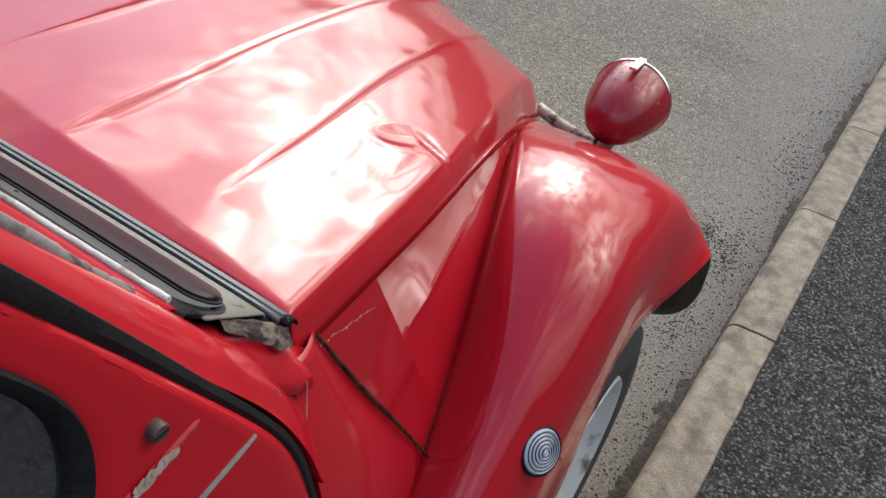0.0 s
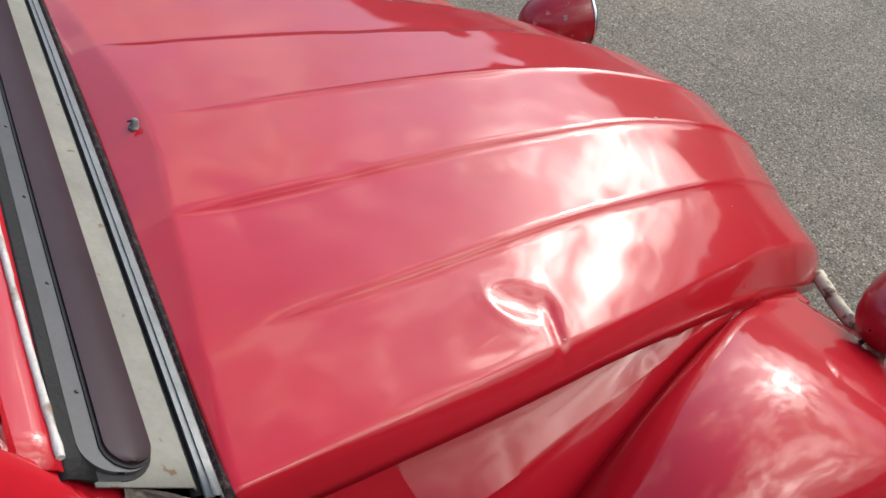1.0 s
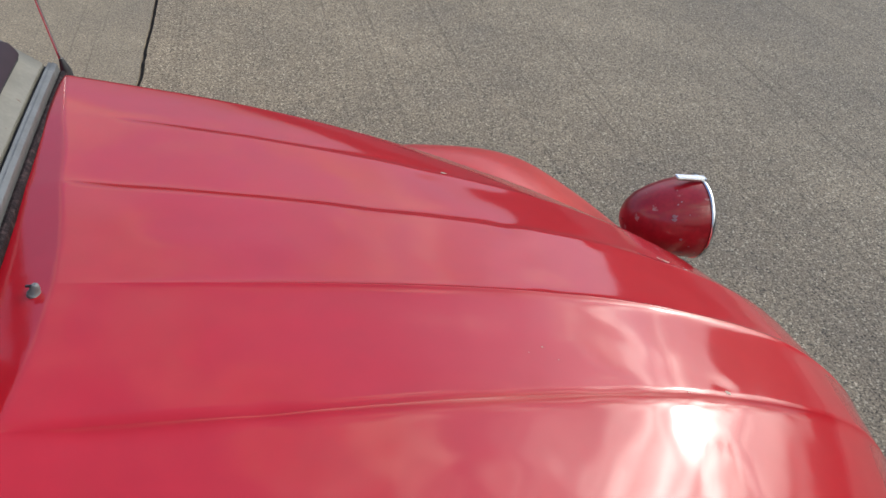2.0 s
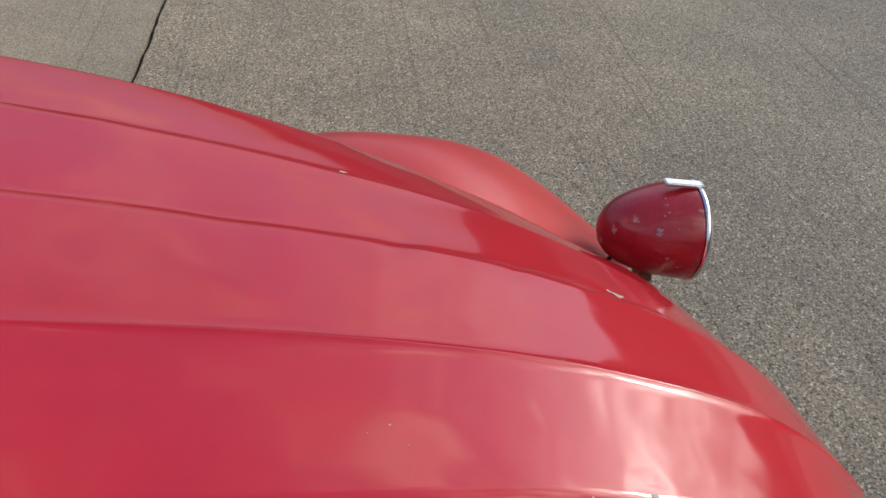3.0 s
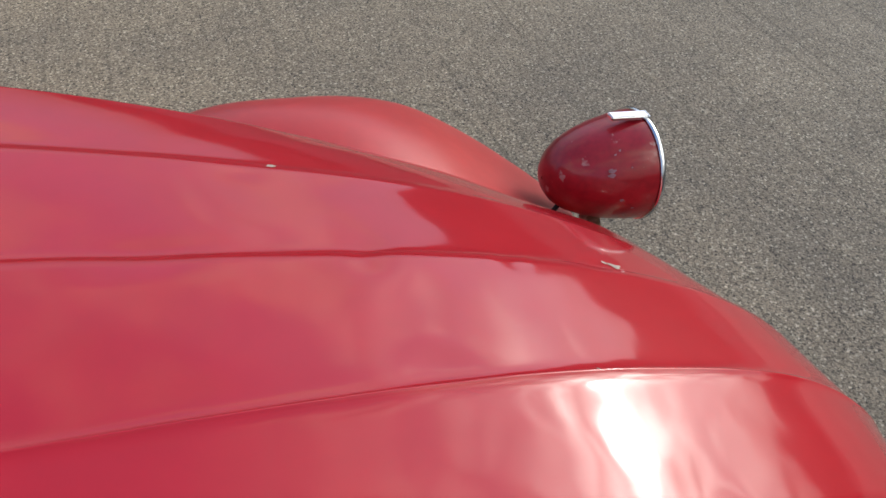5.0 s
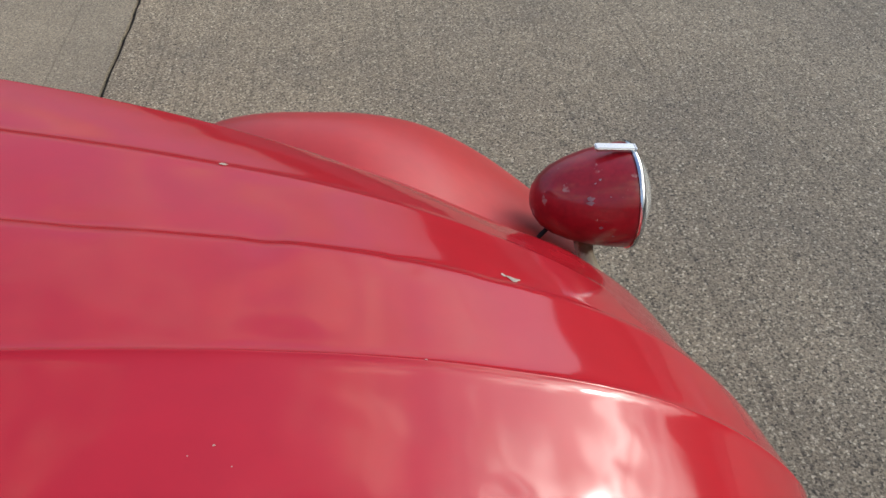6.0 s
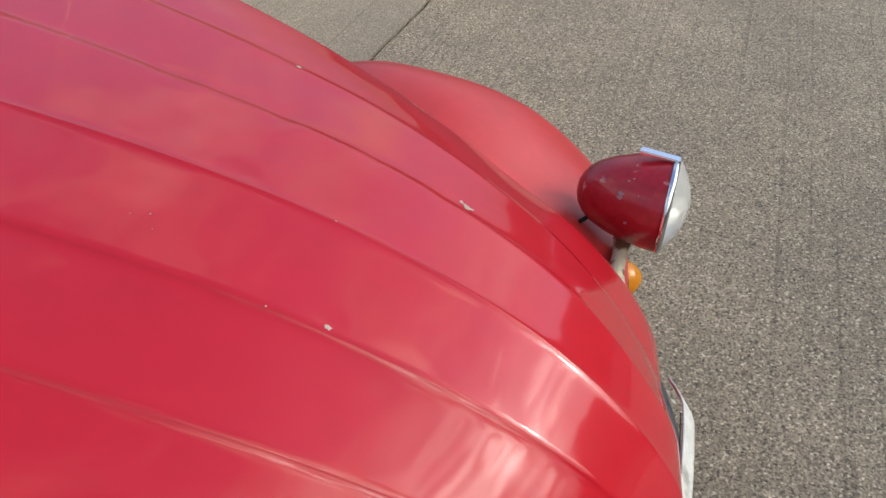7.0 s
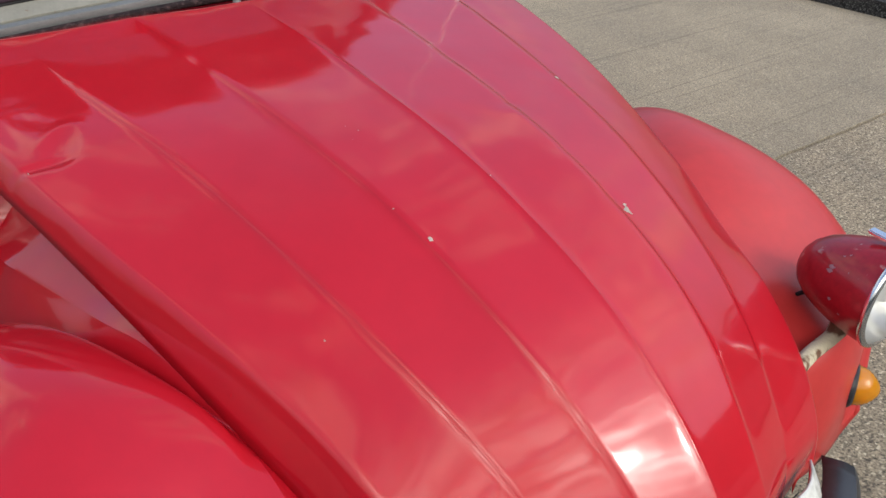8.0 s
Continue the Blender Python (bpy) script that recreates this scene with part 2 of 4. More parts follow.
def concrete(name="aggregate concrete", pale=1.0, speckle=1.0):
    """Exposed-aggregate concrete: grey-brown paste, light and dark stones, brush lines and large stains."""
    m = bpy.data.materials.new(name)
    m.use_nodes = True
    nt = m.node_tree
    b = nt.nodes["Principled BSDF"]
    b.inputs["Roughness"].default_value = 0.85
    b.inputs["Diffuse Roughness"].default_value = 1.0
    co = nt.nodes.new("ShaderNodeTexCoord")

    def tex(kind, sc, **kw):
        n = nt.nodes.new(kind)
        n.inputs["Scale"].default_value = sc
        for key, v in kw.items():
            n.inputs[key].default_value = v
        nt.links.new(co.outputs["Object"], n.inputs["Vector"])
        return n

    def ramp_of(src, *stops):
        r = nt.nodes.new("ShaderNodeValToRGB")
        while len(r.color_ramp.elements) < len(stops):
            r.color_ramp.elements.new(0.5)
        for el, (p, c) in zip(r.color_ramp.elements, stops):
            el.position, el.color = p, tuple(c) + (1,)
        nt.links.new(src, r.inputs[0])
        return r.outputs[0]

    def mixed(kind, fac, a, c):
        x = nt.nodes.new("ShaderNodeMixRGB")
        x.blend_type = kind
        x.inputs[0].default_value = fac
        nt.links.new(a, x.inputs[1])
        nt.links.new(c, x.inputs[2])
        return x.outputs[0]

    stones = tex("ShaderNodeTexVoronoi", 165.0)
    grit = tex("ShaderNodeTexNoise", 150.0, Detail=6.0, Roughness=0.7)
    stain = tex("ShaderNodeTexNoise", 0.9, Detail=8.0, Roughness=0.72)
    c = ramp_of(stones.outputs["Color"], (0.06, (0.062, 0.053, 0.042)), (0.36, (0.222, 0.19, 0.145)), (0.74, (0.31, 0.265, 0.20)), (0.95, (0.575, 0.52, 0.42)))
    tone = nt.nodes.new("ShaderNodeMixRGB")
    tone.inputs[0].default_value = 1 - speckle
    tone.inputs[2].default_value = (0.232, 0.208, 0.168, 1)
    nt.links.new(c, tone.inputs[1])
    c = tone.outputs[0]
    c = mixed("MULTIPLY", 0.92, c, ramp_of(grit.outputs["Fac"], (0.36, (0.20, 0.195, 0.19)), (0.47, (0.88, 0.87, 0.85)), (0.66, (1.32, 1.29, 1.24))))
    brushed = nt.nodes.new("ShaderNodeMapping")
    brushed.inputs["Scale"].default_value = (62.0, 0.30, 1.0)
    brushed.inputs["Rotation"].default_value = (0, 0, radians(2.0))
    nt.links.new(co.outputs["Object"], brushed.inputs["Vector"])
    lines = nt.nodes.new("ShaderNodeTexNoise")
    lines.inputs["Scale"].default_value, lines.inputs["Detail"].default_value = 1.0, 3.0
    nt.links.new(brushed.outputs[0], lines.inputs["Vector"])
    c = mixed("MULTIPLY", 0.7, c, ramp_of(lines.outputs["Fac"], (0.31, (0.62, 0.61, 0.60)), (0.42, (1.0, 1.0, 1.0)), (0.75, (1.05, 1.04, 1.02))))
    c = mixed("MULTIPLY", 0.8, c, ramp_of(stain.outputs["Fac"], (0.34, (0.74 * pale, 0.73 * pale, 0.72 * pale)), (0.50, (0.98 * pale, 0.95 * pale, 0.89 * pale)), (0.66, (1.24 * pale, 1.20 * pale, 1.12 * pale))))
    # wind-blown sand lies along the kerb
    xyz = nt.nodes.new("ShaderNodeSeparateXYZ")
    nt.links.new(co.outputs["Object"], xyz.inputs[0])
    drift = tex("ShaderNodeTexNoise", 4.0, Detail=8.0, Roughness=0.65)
    reach = nt.nodes.new("ShaderNodeMath")
    reach.operation, reach.inputs[1].default_value = "MULTIPLY_ADD", 0.9
    nt.links.new(drift.outputs["Fac"], reach.inputs[0])
    nt.links.new(xyz.outputs["Y"], reach.inputs[2])
    cover = nt.nodes.new("ShaderNodeMapRange")
    cover.inputs[1].default_value, cover.inputs[2].default_value = -0.25, 0.2
    cover.inputs[3].default_value, cover.inputs[4].default_value = 0.82, 0.0
    nt.links.new(reach.outputs[0], cover.inputs[0])
    sand = nt.nodes.new("ShaderNodeMixRGB")
    nt.links.new(cover.outputs[0], sand.inputs[0])
    nt.links.new(c, sand.inputs[1])
    nt.links.new(ramp_of(grit.outputs["Fac"], (0.36, (0.12, 0.095, 0.07)), (0.47, (0.30, 0.262, 0.205)), (0.66, (0.38, 0.335, 0.27))), sand.inputs[2])
    c = sand.outputs[0]
    nt.links.new(c, b.inputs["Base Color"])
    bp = nt.nodes.new("ShaderNodeBump")
    bp.inputs["Strength"].default_value, bp.inputs["Distance"].default_value = 0.7, 0.006
    nt.links.new(grit.outputs["Fac"], bp.inputs["Height"])
    nt.links.new(bp.outputs[0], b.inputs["Normal"])
    return m


CONCRETE = concrete(pale=1.15)
OLD_CONCRETE = concrete("paler old concrete", 1.18, 0.45)
KERB = mat("pale kerb concrete", (0.30, 0.253, 0.185), 0.9, vary=0.36, scale=24, color2=(0.13, 0.105, 0.08), spots=(16, 0.55, 0.70), bump=0.9, bscale=260)
ASPHALT = mat("dark asphalt", (0.040, 0.038, 0.036), 0.9, vary=0.8, scale=34, spec=0.3, color2=(0.17, 0.165, 0.155), spots=(120, 0.52, 0.66), bump=3.0, bscale=110)
IRON = mat("worn cast iron", (0.035, 0.034, 0.032), 0.7, metal=0.3, vary=0.25, scale=40, bump=0.4, bscale=150)

STUD = mat("polished iron studs", (0.34, 0.335, 0.31), 0.55, metal=0.2, vary=0.2, scale=40, bump=0.3, bscale=150)


def glass(name, color, rough=0.02, ior=1.45, part_clear=1.0):
    m = bpy.data.materials.new(name)
    m.use_nodes = True
    b = m.node_tree.nodes["Principled BSDF"]
    b.inputs["Base Color"].default_value = color + (1,)
    b.inputs["Roughness"].default_value, b.inputs["IOR"].default_value = rough, ior
    b.inputs["Transmission Weight"].default_value = part_clear
    return m


GLASS = glass("clear glass", (0.94, 0.96, 0.96), ior=1.65)
DARK_GLASS = glass("dark window glass", (0.02, 0.022, 0.025), 0.03, ior=1.5, part_clear=0.15)
CLEAR_PLASTIC = glass("silvered clear plastic", (0.72, 0.74, 0.77), 0.12, part_clear=0.15)
AMBER = glass("amber lens", (0.72, 0.30, 0.012), 0.15, part_clear=0.45)
LAMP_GLASS = glass("hazed lamp glass", (0.84, 0.85, 0.80), 0.05, part_clear=0.6)

# ---- helpers ----
S = 0.91                                     # metres per unit of the car's and the street's plan
CAR = Matrix.Translation((0, 0.019 * S, 0)) @ Matrix.Rotation(0.0145, 4, "Z") @ Matrix.Scale(S, 4)
STREET = CAR


def empty(name, place=(0, 0, 0)):
    ob = new(name)
    ob.location = place
    ob.empty_display_size = 0.1
    return ob


def part(name, bm, material, parent=None, label="", smooth=True, space=None, thick=0.0, angle=40):
    """Links a bmesh as one mesh object, under a thing or a part if one is given."""
    if space is not None:
        bmesh.ops.transform(bm, matrix=space, verts=bm.verts)
    bmesh.ops.recalc_face_normals(bm, faces=bm.faces) if thick == 0 else None
    me = bpy.data.meshes.new(name)
    bm.to_mesh(me)
    bm.free()
    me.materials.append(material)
    if smooth:
        me.shade_smooth()
        me.set_sharp_from_angle(angle=radians(angle))
    ob = new(name, me)
    if parent is not None:
        ob.parent = parent
        ob.matrix_parent_inverse = parent.matrix_world.inverted()
        base = Vector()
        p = parent
        while p is not None:
            base += p.location
            p = p.parent
        ob.matrix_parent_inverse = Matrix.Translation(-base)
    if thick:
        md = ob.modifiers.new("sheet", "SOLIDIFY")
        md.thickness, md.offset = thick, -1
    if label:
        ob["label"] = label
    return ob


def catmull(pts, n):
    """n + 1 points along a smooth line through pts."""
    p = [Vector(q) for q in pts]
    p = [2 * p[0] - p[1]] + p + [2 * p[-1] - p[-2]]
    out = []
    for i in range(n + 1):
        f = i / n * (len(p) - 3)
        j = min(int(f), len(p) - 4)
        t = f - j
        a, b, c, d = p[j:j + 4]
        out.append(0.5 * ((2 * b) + (c - a) * t + (2 * a - 5 * b + 4 * c - d) * t * t + (3 * b - a - 3 * c + d) * t ** 3))
    return out


def sheet(rows, flip=False, closed=False):
    """A bmesh skin over a grid of points."""
    bm = bmesh.new()
    vs = [[bm.verts.new(p) for p in r] for r in rows]
    for a, b in zip(vs, vs[1:]):
        m = len(a)
        for i in range(m if closed else m - 1):
            q = (a[i], a[(i + 1) % m], b[(i + 1) % m], b[i])
            bm.faces.new(q[::-1] if flip else q)
    return bm


def tube(path, radius, seg=10, cap=True):
    """A round bar along a line; radius may be a list."""
    path = [Vector(p) for p in path]
    n = len(path)
    rad = radius if isinstance(radius, (list, tuple)) else [radius] * n
    rows = []
    ref = Vector((0.13, 0.27, 0.95)).normalized()
    for i, p in enumerate(path):
        d = (path[min(i + 1, n - 1)] - path[max(i - 1, 0)]).normalized()
        u = d.cross(ref).normalized()
        v = d.cross(u)
        rows.append([p + rad[i] * (math.cos(a) * u + math.sin(a) * v) for a in (2 * math.pi * k / seg for k in range(seg))])
    bm = sheet(rows, closed=True)
    if cap:
        bm.verts.ensure_lookup_table()
        bm.faces.new([bm.verts[k] for k in range(seg)])
        bm.faces.new([bm.verts[len(bm.verts) - seg + k] for k in range(seg)])
    return bm


def lathe(profile, seg=40, axis="X"):
    """A turned body: (along, radius) pairs about the x axis."""
    return sheet([[Vector((a, r * math.cos(t), r * math.sin(t))) for t in (2 * math.pi * k / seg for k in range(seg))] for a, r in profile], closed=True)


def box(lo, hi, bevel=0.0):
    bm = bmesh.new()
    bmesh.ops.create_cube(bm, size=1)
    for v in bm.verts:
        v.co = Vector([lo[i] + (v.co[i] + 0.5) * (hi[i] - lo[i]) for i in range(3)])
    if bevel:
        bmesh.ops.bevel(bm, geom=bm.edges[:], offset=bevel, segments=2, affect="EDGES")
    return bm


def joined(*bms):
    out = bmesh.new()
    for b in bms:
        me = bpy.data.meshes.new("tmp")
        b.to_mesh(me)
        b.free()
        out.from_mesh(me)
        bpy.data.meshes.remove(me)
    return out


def mirrored(pts):
    return [Vector((p[0], -p[1], p[2])) for p in pts]


# ---- street ----
def kerb_y(x):
    return -0.890 - 0.033 * x


def joint_x(y):
    return -0.85 + 0.035 * y + 0.012 * noise.noise((y * 2.3, 0.4, 0)) + 0.006 * noise.noise((y * 11.0, 2.4, 0))


def street():
    ground = part("ground", sheet([[(-400, -400, -0.02), (400, -400, -0.02)], [(-400, 400, -0.02), (400, 400, -0.02)]]), DIRT)
    tagged(ground, "bare earth under and around the street", "ground", kind="structure")
    # two concrete bays with an open joint between them
    ys = [-1.0 + 6.0 * i / 150 for i in range(151)]
    for near in (True, False):
        rows = []
        for y in ys:
            e = joint_x(y) + (0.010 if near else -0.010) + (0.006 * noise.noise((y * 25, 5 if near else 9, 0)))
            far = 30 if near else -30
            rows.append([(far, y, 0), (e, y, 0), (e, y, -0.02)])
        ob = part("road", sheet(rows), CONCRETE if near else OLD_CONCRETE, space=STREET, angle=20)
        tagged(ob, "grey-brown exposed-aggregate concrete road bay", "road", kind="structure")
    far = part("far_pavement", sheet([[(-60, 5.0, 0.0), (60, 5.0, 0.0)], [(-60, 5.0, 0.10), (60, 5.0, 0.10)], [(-60, 60, 0.10), (60, 60, 0.10)]]), ASPHALT, space=STREET, angle=20)
    tagged(far, "dark asphalt on the far side of the road", "pavement", kind="structure")
    # kerb
    kerb = empty("kerb")
    tagged(kerb, "row of pale worn concrete kerb stones beside dark asphalt", "kerb", kind="structure")
    length, x = 0.72, 0.95 - 0.72 * 12
    i = 0
    while x < 14:
        a, b = x + 0.004, x + length - 0.004
        dz = 0.004 * noise.noise((i * 1.7, 0, 0))
        prof = [(0.004, -0.1), (0.0, 0.07), (0.004, 0.098), (0.016, 0.112), (0.03, 0.117), (0.10, 0.119), (0.132, 0.117), (0.136, 0.11), (0.137, -0.1)]
        rows = []
        for k in range(13):
            xx = a + (b - a) * k / 12
            end = 0.004 if k in (0, 12) else 0.0
            rows.append([(xx, kerb_y(xx) - w - 0.003 * noise.noise((xx * 9, w * 30, 3)), h + dz - end + 0.003 * noise.noise((xx * 14, w * 40, 7))) for w, h in prof])
        bm = sheet(rows)
        bm.verts.ensure_lookup_table()
        n = len(prof)
        bm.faces.new([bm.verts[j] for j in range(n)])
        bm.faces.new([bm.verts[len(bm.verts) - n + j] for j in range(n)])
        part("kerb_stone", bm, KERB, kerb, space=STREET)
        x += length
        i += 1
    walk_rows = []
    for k in range(121):
        xx = -12 + 30 * k / 120
        walk_rows.append([(xx, kerb_y(xx) - 0.136, 0.112), (xx, kerb_y(xx) - 1.2, 0.118), (xx, -12, 0.13)])
    pave = part("pavement", sheet(walk_rows), ASPHALT, space=STREET)
    tagged(pave, "coarse dark asphalt pavement behind the kerb", "pavement", kind="structure")


street()


# ---- car ----
car = empty("car")
tagged(car, "faded red vintage car with dented ribbed bonnet beside the kerb", "car")

# lengthwise lines of the bonnet, from the windscreen to the nose: centre rib, inner and outer ribs, edge, hem
MID = [(-.587, 0, 1.157), (-.3, 0, 1.138), (-.05, 0, 1.115), (.2, 0, 1.071), (.4, 0, 1.005), (.53, 0, .933), (.635, 0, .839), (.70, 0, .744), (.706, 0, .665)]
RIB2 = [(-.587, .220, 1.156), (-.3, .202, 1.132), (-.05, .18, 1.104), (.2, .161, 1.061), (.4, .143, .991), (.53, .125, .917), (.625, .106, .829), (.685, .097, .74), (.693, .093, .665)]
RIB1 = [(-.587, .428, 1.148), (-.3, .392, 1.12), (-.05, .349, 1.086), (.2, .309, 1.03), (.4, .268, .953), (.52, .237, .88), (.60, .212, .805), (.65, .20, .73), (.661, .193, .66)]
EDGE = [(-.587, .588, 1.132), (-.3, .545, 1.095), (-.05, .497, 1.045), (.2, .43, .973), (.36, .387, .914), (.475, .362, .865), (.57, .335, .795), (.63, .31, .72), (.640, .298, .66)]
HEM = [(-.59, .602, 1.075), (-.3, .575, 1.05), (-.05, .526, .995), (.2, .464, .898), (.36, .422, .824), (.48, .402, .77), (.57, .368, .72), (.63, .325, .675), (.65, .30, .62)]
NU = 520


def flank(inner, outer, tall, tight, out_side):
    """Points from one rib outward to the next: a crest, a short hollow drop below it, then a nearly flat panel."""
    width = (outer - inner).length
    ds = [0.0, .0012, .0026, .0045, .007, .0105, .015, .021, .029] + [.04 + (width - .04) * k / 11 for k in range(12)]
    row = []
    for d in ds:
        t = d / width
        p = inner.lerp(outer, t)
        p.z -= tall * (1 - math.exp(-d / tight)) * max(0.0, 1 - t) ** 1.5
        p.z += out_side * 4 * t * (1 - t)
        row.append(p)
    return row


def bonnet_skin():
    mid, r2, r1, ed, he = (catmull(v, NU) for v in (MID, RIB2, RIB1, EDGE, HEM))
    out = Vector((0, 1, 0.5)).normalized()
    rows = []
    for i in range(NU + 1):
        u = i / NU
        # the ribs die away under the rear strip and over the nose
        ends = min(1, max(0, (0.86 - u) / 0.12))

        def tall_of(start, run):
            return 0.0052 * min(1, max(0, (mid[i].x - start) / run)) * ends * (1 - 0.3 * u)

        half = flank(mid[i], r2[i], tall_of(-.50, .30) * .6, .005, -.0004)[:-1]
        half += flank(r2[i], r1[i], tall_of(-.54, .07), .0052, -.0004)[:-1]
        half += flank(r1[i], ed[i], tall_of(-.50, .16), .0052, .0022)
        half += [ed[i].lerp(he[i], t) + out * o for t, o in ((.04, .0022), (.10, .0036), (.28, .0046), (0.5, 0.004), (0.75, 0.003), (1.0, 0.0))]
        rows.append(list(reversed(half)) + mirrored(half[1:]))
    for row in rows:
        for p in row:
            a = abs(p.y)
            # crisp fold where the rear strip turns down
            edge = -0.516 - 0.062 * min(1, a / 0.55) ** 1.2 - 0.0012 * math.cos(2 * math.pi * a / 0.215)
            if p.x < edge:
                p.z -= (edge - p.x) * 0.30
            # the far shoulder stands a little proud
            p.z += 0.008 * math.exp(-((p.x - 0.2) / 0.2) ** 2) * min(1, max(0, (p.y - 0.30) / 0.12))
            dent(p)
    return sheet(rows)


def dent(p):
    def blob(cx, cy, rx, ry, d, turn=0.0):
        x, y = p.x - cx, p.y - cy
        c, s = math.cos(turn), math.sin(turn)
        x, y = c * x + s * y, -s * x + c * y
        return d * math.exp(-(x / rx) ** 2 - (y / ry) ** 2)
    if p.y < 0:
        # a pushed-in oval with a sharp rim, and the creases running from it to the edge
        x, y = p.x + 0.190, p.y + 0.466
        x, y = 0.90 * x - 0.44 * y, 0.44 * x + 0.90 * y
        r = math.sqrt((x / 0.050) ** 2 + (y / 0.030) ** 2)
        if r < 1:
            p.z -= 0.0040 * (1 - r * r) ** 1.3
        p.z += 0.0012 * math.exp(-((r - 1.05) / 0.2) ** 2) * (0.5 - 0.5 * math.tanh(x / 0.02))
        p.z += blob(-0.172, -0.505, 0.007, 0.034, -0.0042, -0.3) + blob(-0.34, -0.50, 0.07, 0.025, -0.0015, 0.1) + blob(-0.265, -0.517, 0.055, 0.008, -0.0022, 0.14) + blob(-0.285, -0.485, 0.035, 0.008, -0.0016, 0.5) + blob(-0.06, -0.43, 0.09, 0.05, -0.002)
    p.z += blob(-0.13, 0.19, 0.05, 0.02, -0.002) + blob(0.08, 0.02, 0.03, 0.02, -0.0015)
    p.z += blob(0.06, 0.17, 0.018, 0.02, -0.0016) + blob(0.20, 0.155, 0.015, 0.012, -0.0014) + blob(0.31, 0.16, 0.02, 0.014, -0.0016) + blob(-0.02, 0.33, 0.03, 0.015, -0.0015)
    p.z += blob(0.27, -0.14, 0.02, 0.012, -0.0012) + blob(0.10, -0.16, 0.03, 0.012, -0.0012) + blob(-0.30, -0.20, 0.03, 0.014, -0.0014)
    p.z += 0.0012 * noise.noise((p.x * 5, p.y * 7, 0.0)) + 0.0005 * noise.noise((p.x * 15, p.y * 18, 3.0))


bonnet = part("bonnet", bonnet_skin(), RED, car, "faded red ribbed bonnet with dents", space=CAR, thick=0.0015, angle=60)

# front wings: cross-sections from the inner seam to the outer lip, front hem to the rear
WING = [
    [(.585, .42, .50), (.575, .48, .48), (.565, .56, .47), (.552, .63, .47), (.55, .69, .49)],
    [(.56, .42, .60), (.571, .51, .60), (.551, .61, .60), (.51, .71, .585), (.49, .79, .60)],
    [(.53, .425, .70), (.545, .52, .72), (.524, .64, .72), (.478, .75, .70), (.435, .828, .655)],
    [(.45, .433, .785), (.49, .54, .768), (.465, .66, .776), (.426, .774, .756), (.38, .853, .702)],
    [(.38, .437, .83), (.39, .55, .828), (.375, .67, .834), (.333, .786, .811), (.27, .834, .69)],
    [(.29, .445, .86), (.28, .480, .876), (.27, .64, .894), (.243, .779, .850), (.17, .813, .685)],
    [(.15, .484, .883), (.14, .518, .914), (.13, .655, .931), (.113, .779, .862), (.05, .806, .69)],
    [(-.05, .559, .87), (-.05, .592, .908), (-.05, .698, .914), (-.05, .790, .832), (-.06, .81, .62)],
    [(-.25, .624, .769), (-.245, .694, .818), (-.225, .757, .797), (-.195, .802, .70), (-.13, .812, .44)],
    [(-.45, .675, .652), (-.435, .745, .664), (-.40, .787, .613), (-.36, .815, .48), (-.28, .815, .33)],
    [(-.6, .70, .51), (-.58, .73, .51), (-.55, .79, .46), (-.50, .82, .37), (-.42, .815, .26)],
]


def wing(side):
    cross = [catmull(r, 24) for r in WING]
    cols = [catmull([r[j] for r in cross], 70) for j in range(25)]
    rows = []
    for i in range(71):
        r = [cols[j][i].copy() for j in range(25)]
        if side > 0:
            # the far wing droops a little towards its tip
            for j, p in enumerate(r):
                p.z -= .006 * min(1, j / 6) * min(1, max(0, (p.x - .22) / .18))
        d = (r[-1] - r[-2]).normalized()
        inward = Vector((0, -1, 0))
        r += [r[-1] + d * 0.004 + inward * 0.004, r[-1] + d * 0.003 + inward * 0.010, r[-1] - d * 0.006 + inward * 0.012]
        r = [r[0] + Vector((0, -.004, -.035)), r[0] + Vector((0, -.001, -.004))] + r
        rows.append(r if side > 0 else mirrored(r))
    return part("front_wing", sheet(rows, flip=side > 0), RED if side < 0 else RED_CHALKY, car, "rounded red front wing" if side < 0 else "chalky faded red front wing", space=CAR, thick=0.0015, angle=60)


wings = {s: wing(s) for s in (1, -1)}


def flake(centre, normal, size, seed, along=None, stretch=1.0, lift=0.0005, sides=11):
    """A small ragged patch lying on a surface."""
    rng = random.Random(seed)
    u = (along or Vector((1, 0, 0)))
    u = (u - normal * u.dot(normal)).normalized()
    v = normal.cross(u)
    bm = bmesh.new()
    mid = bm.verts.new(centre + normal * (lift + 0.0003))
    ring = []
    for k in range(sides):
        a = 2 * math.pi * k / sides
        r = size * (rng.uniform(0.45, 1.1) if sides < 16 else rng.uniform(0.8, 1.05))
        ring.append(bm.verts.new(centre + normal * lift + u * r * stretch * math.cos(a) + v * r * math.sin(a)))
    for k in range(sides):
        bm.faces.new((mid, ring[k], ring[(k + 1) % sides]))
    return bm


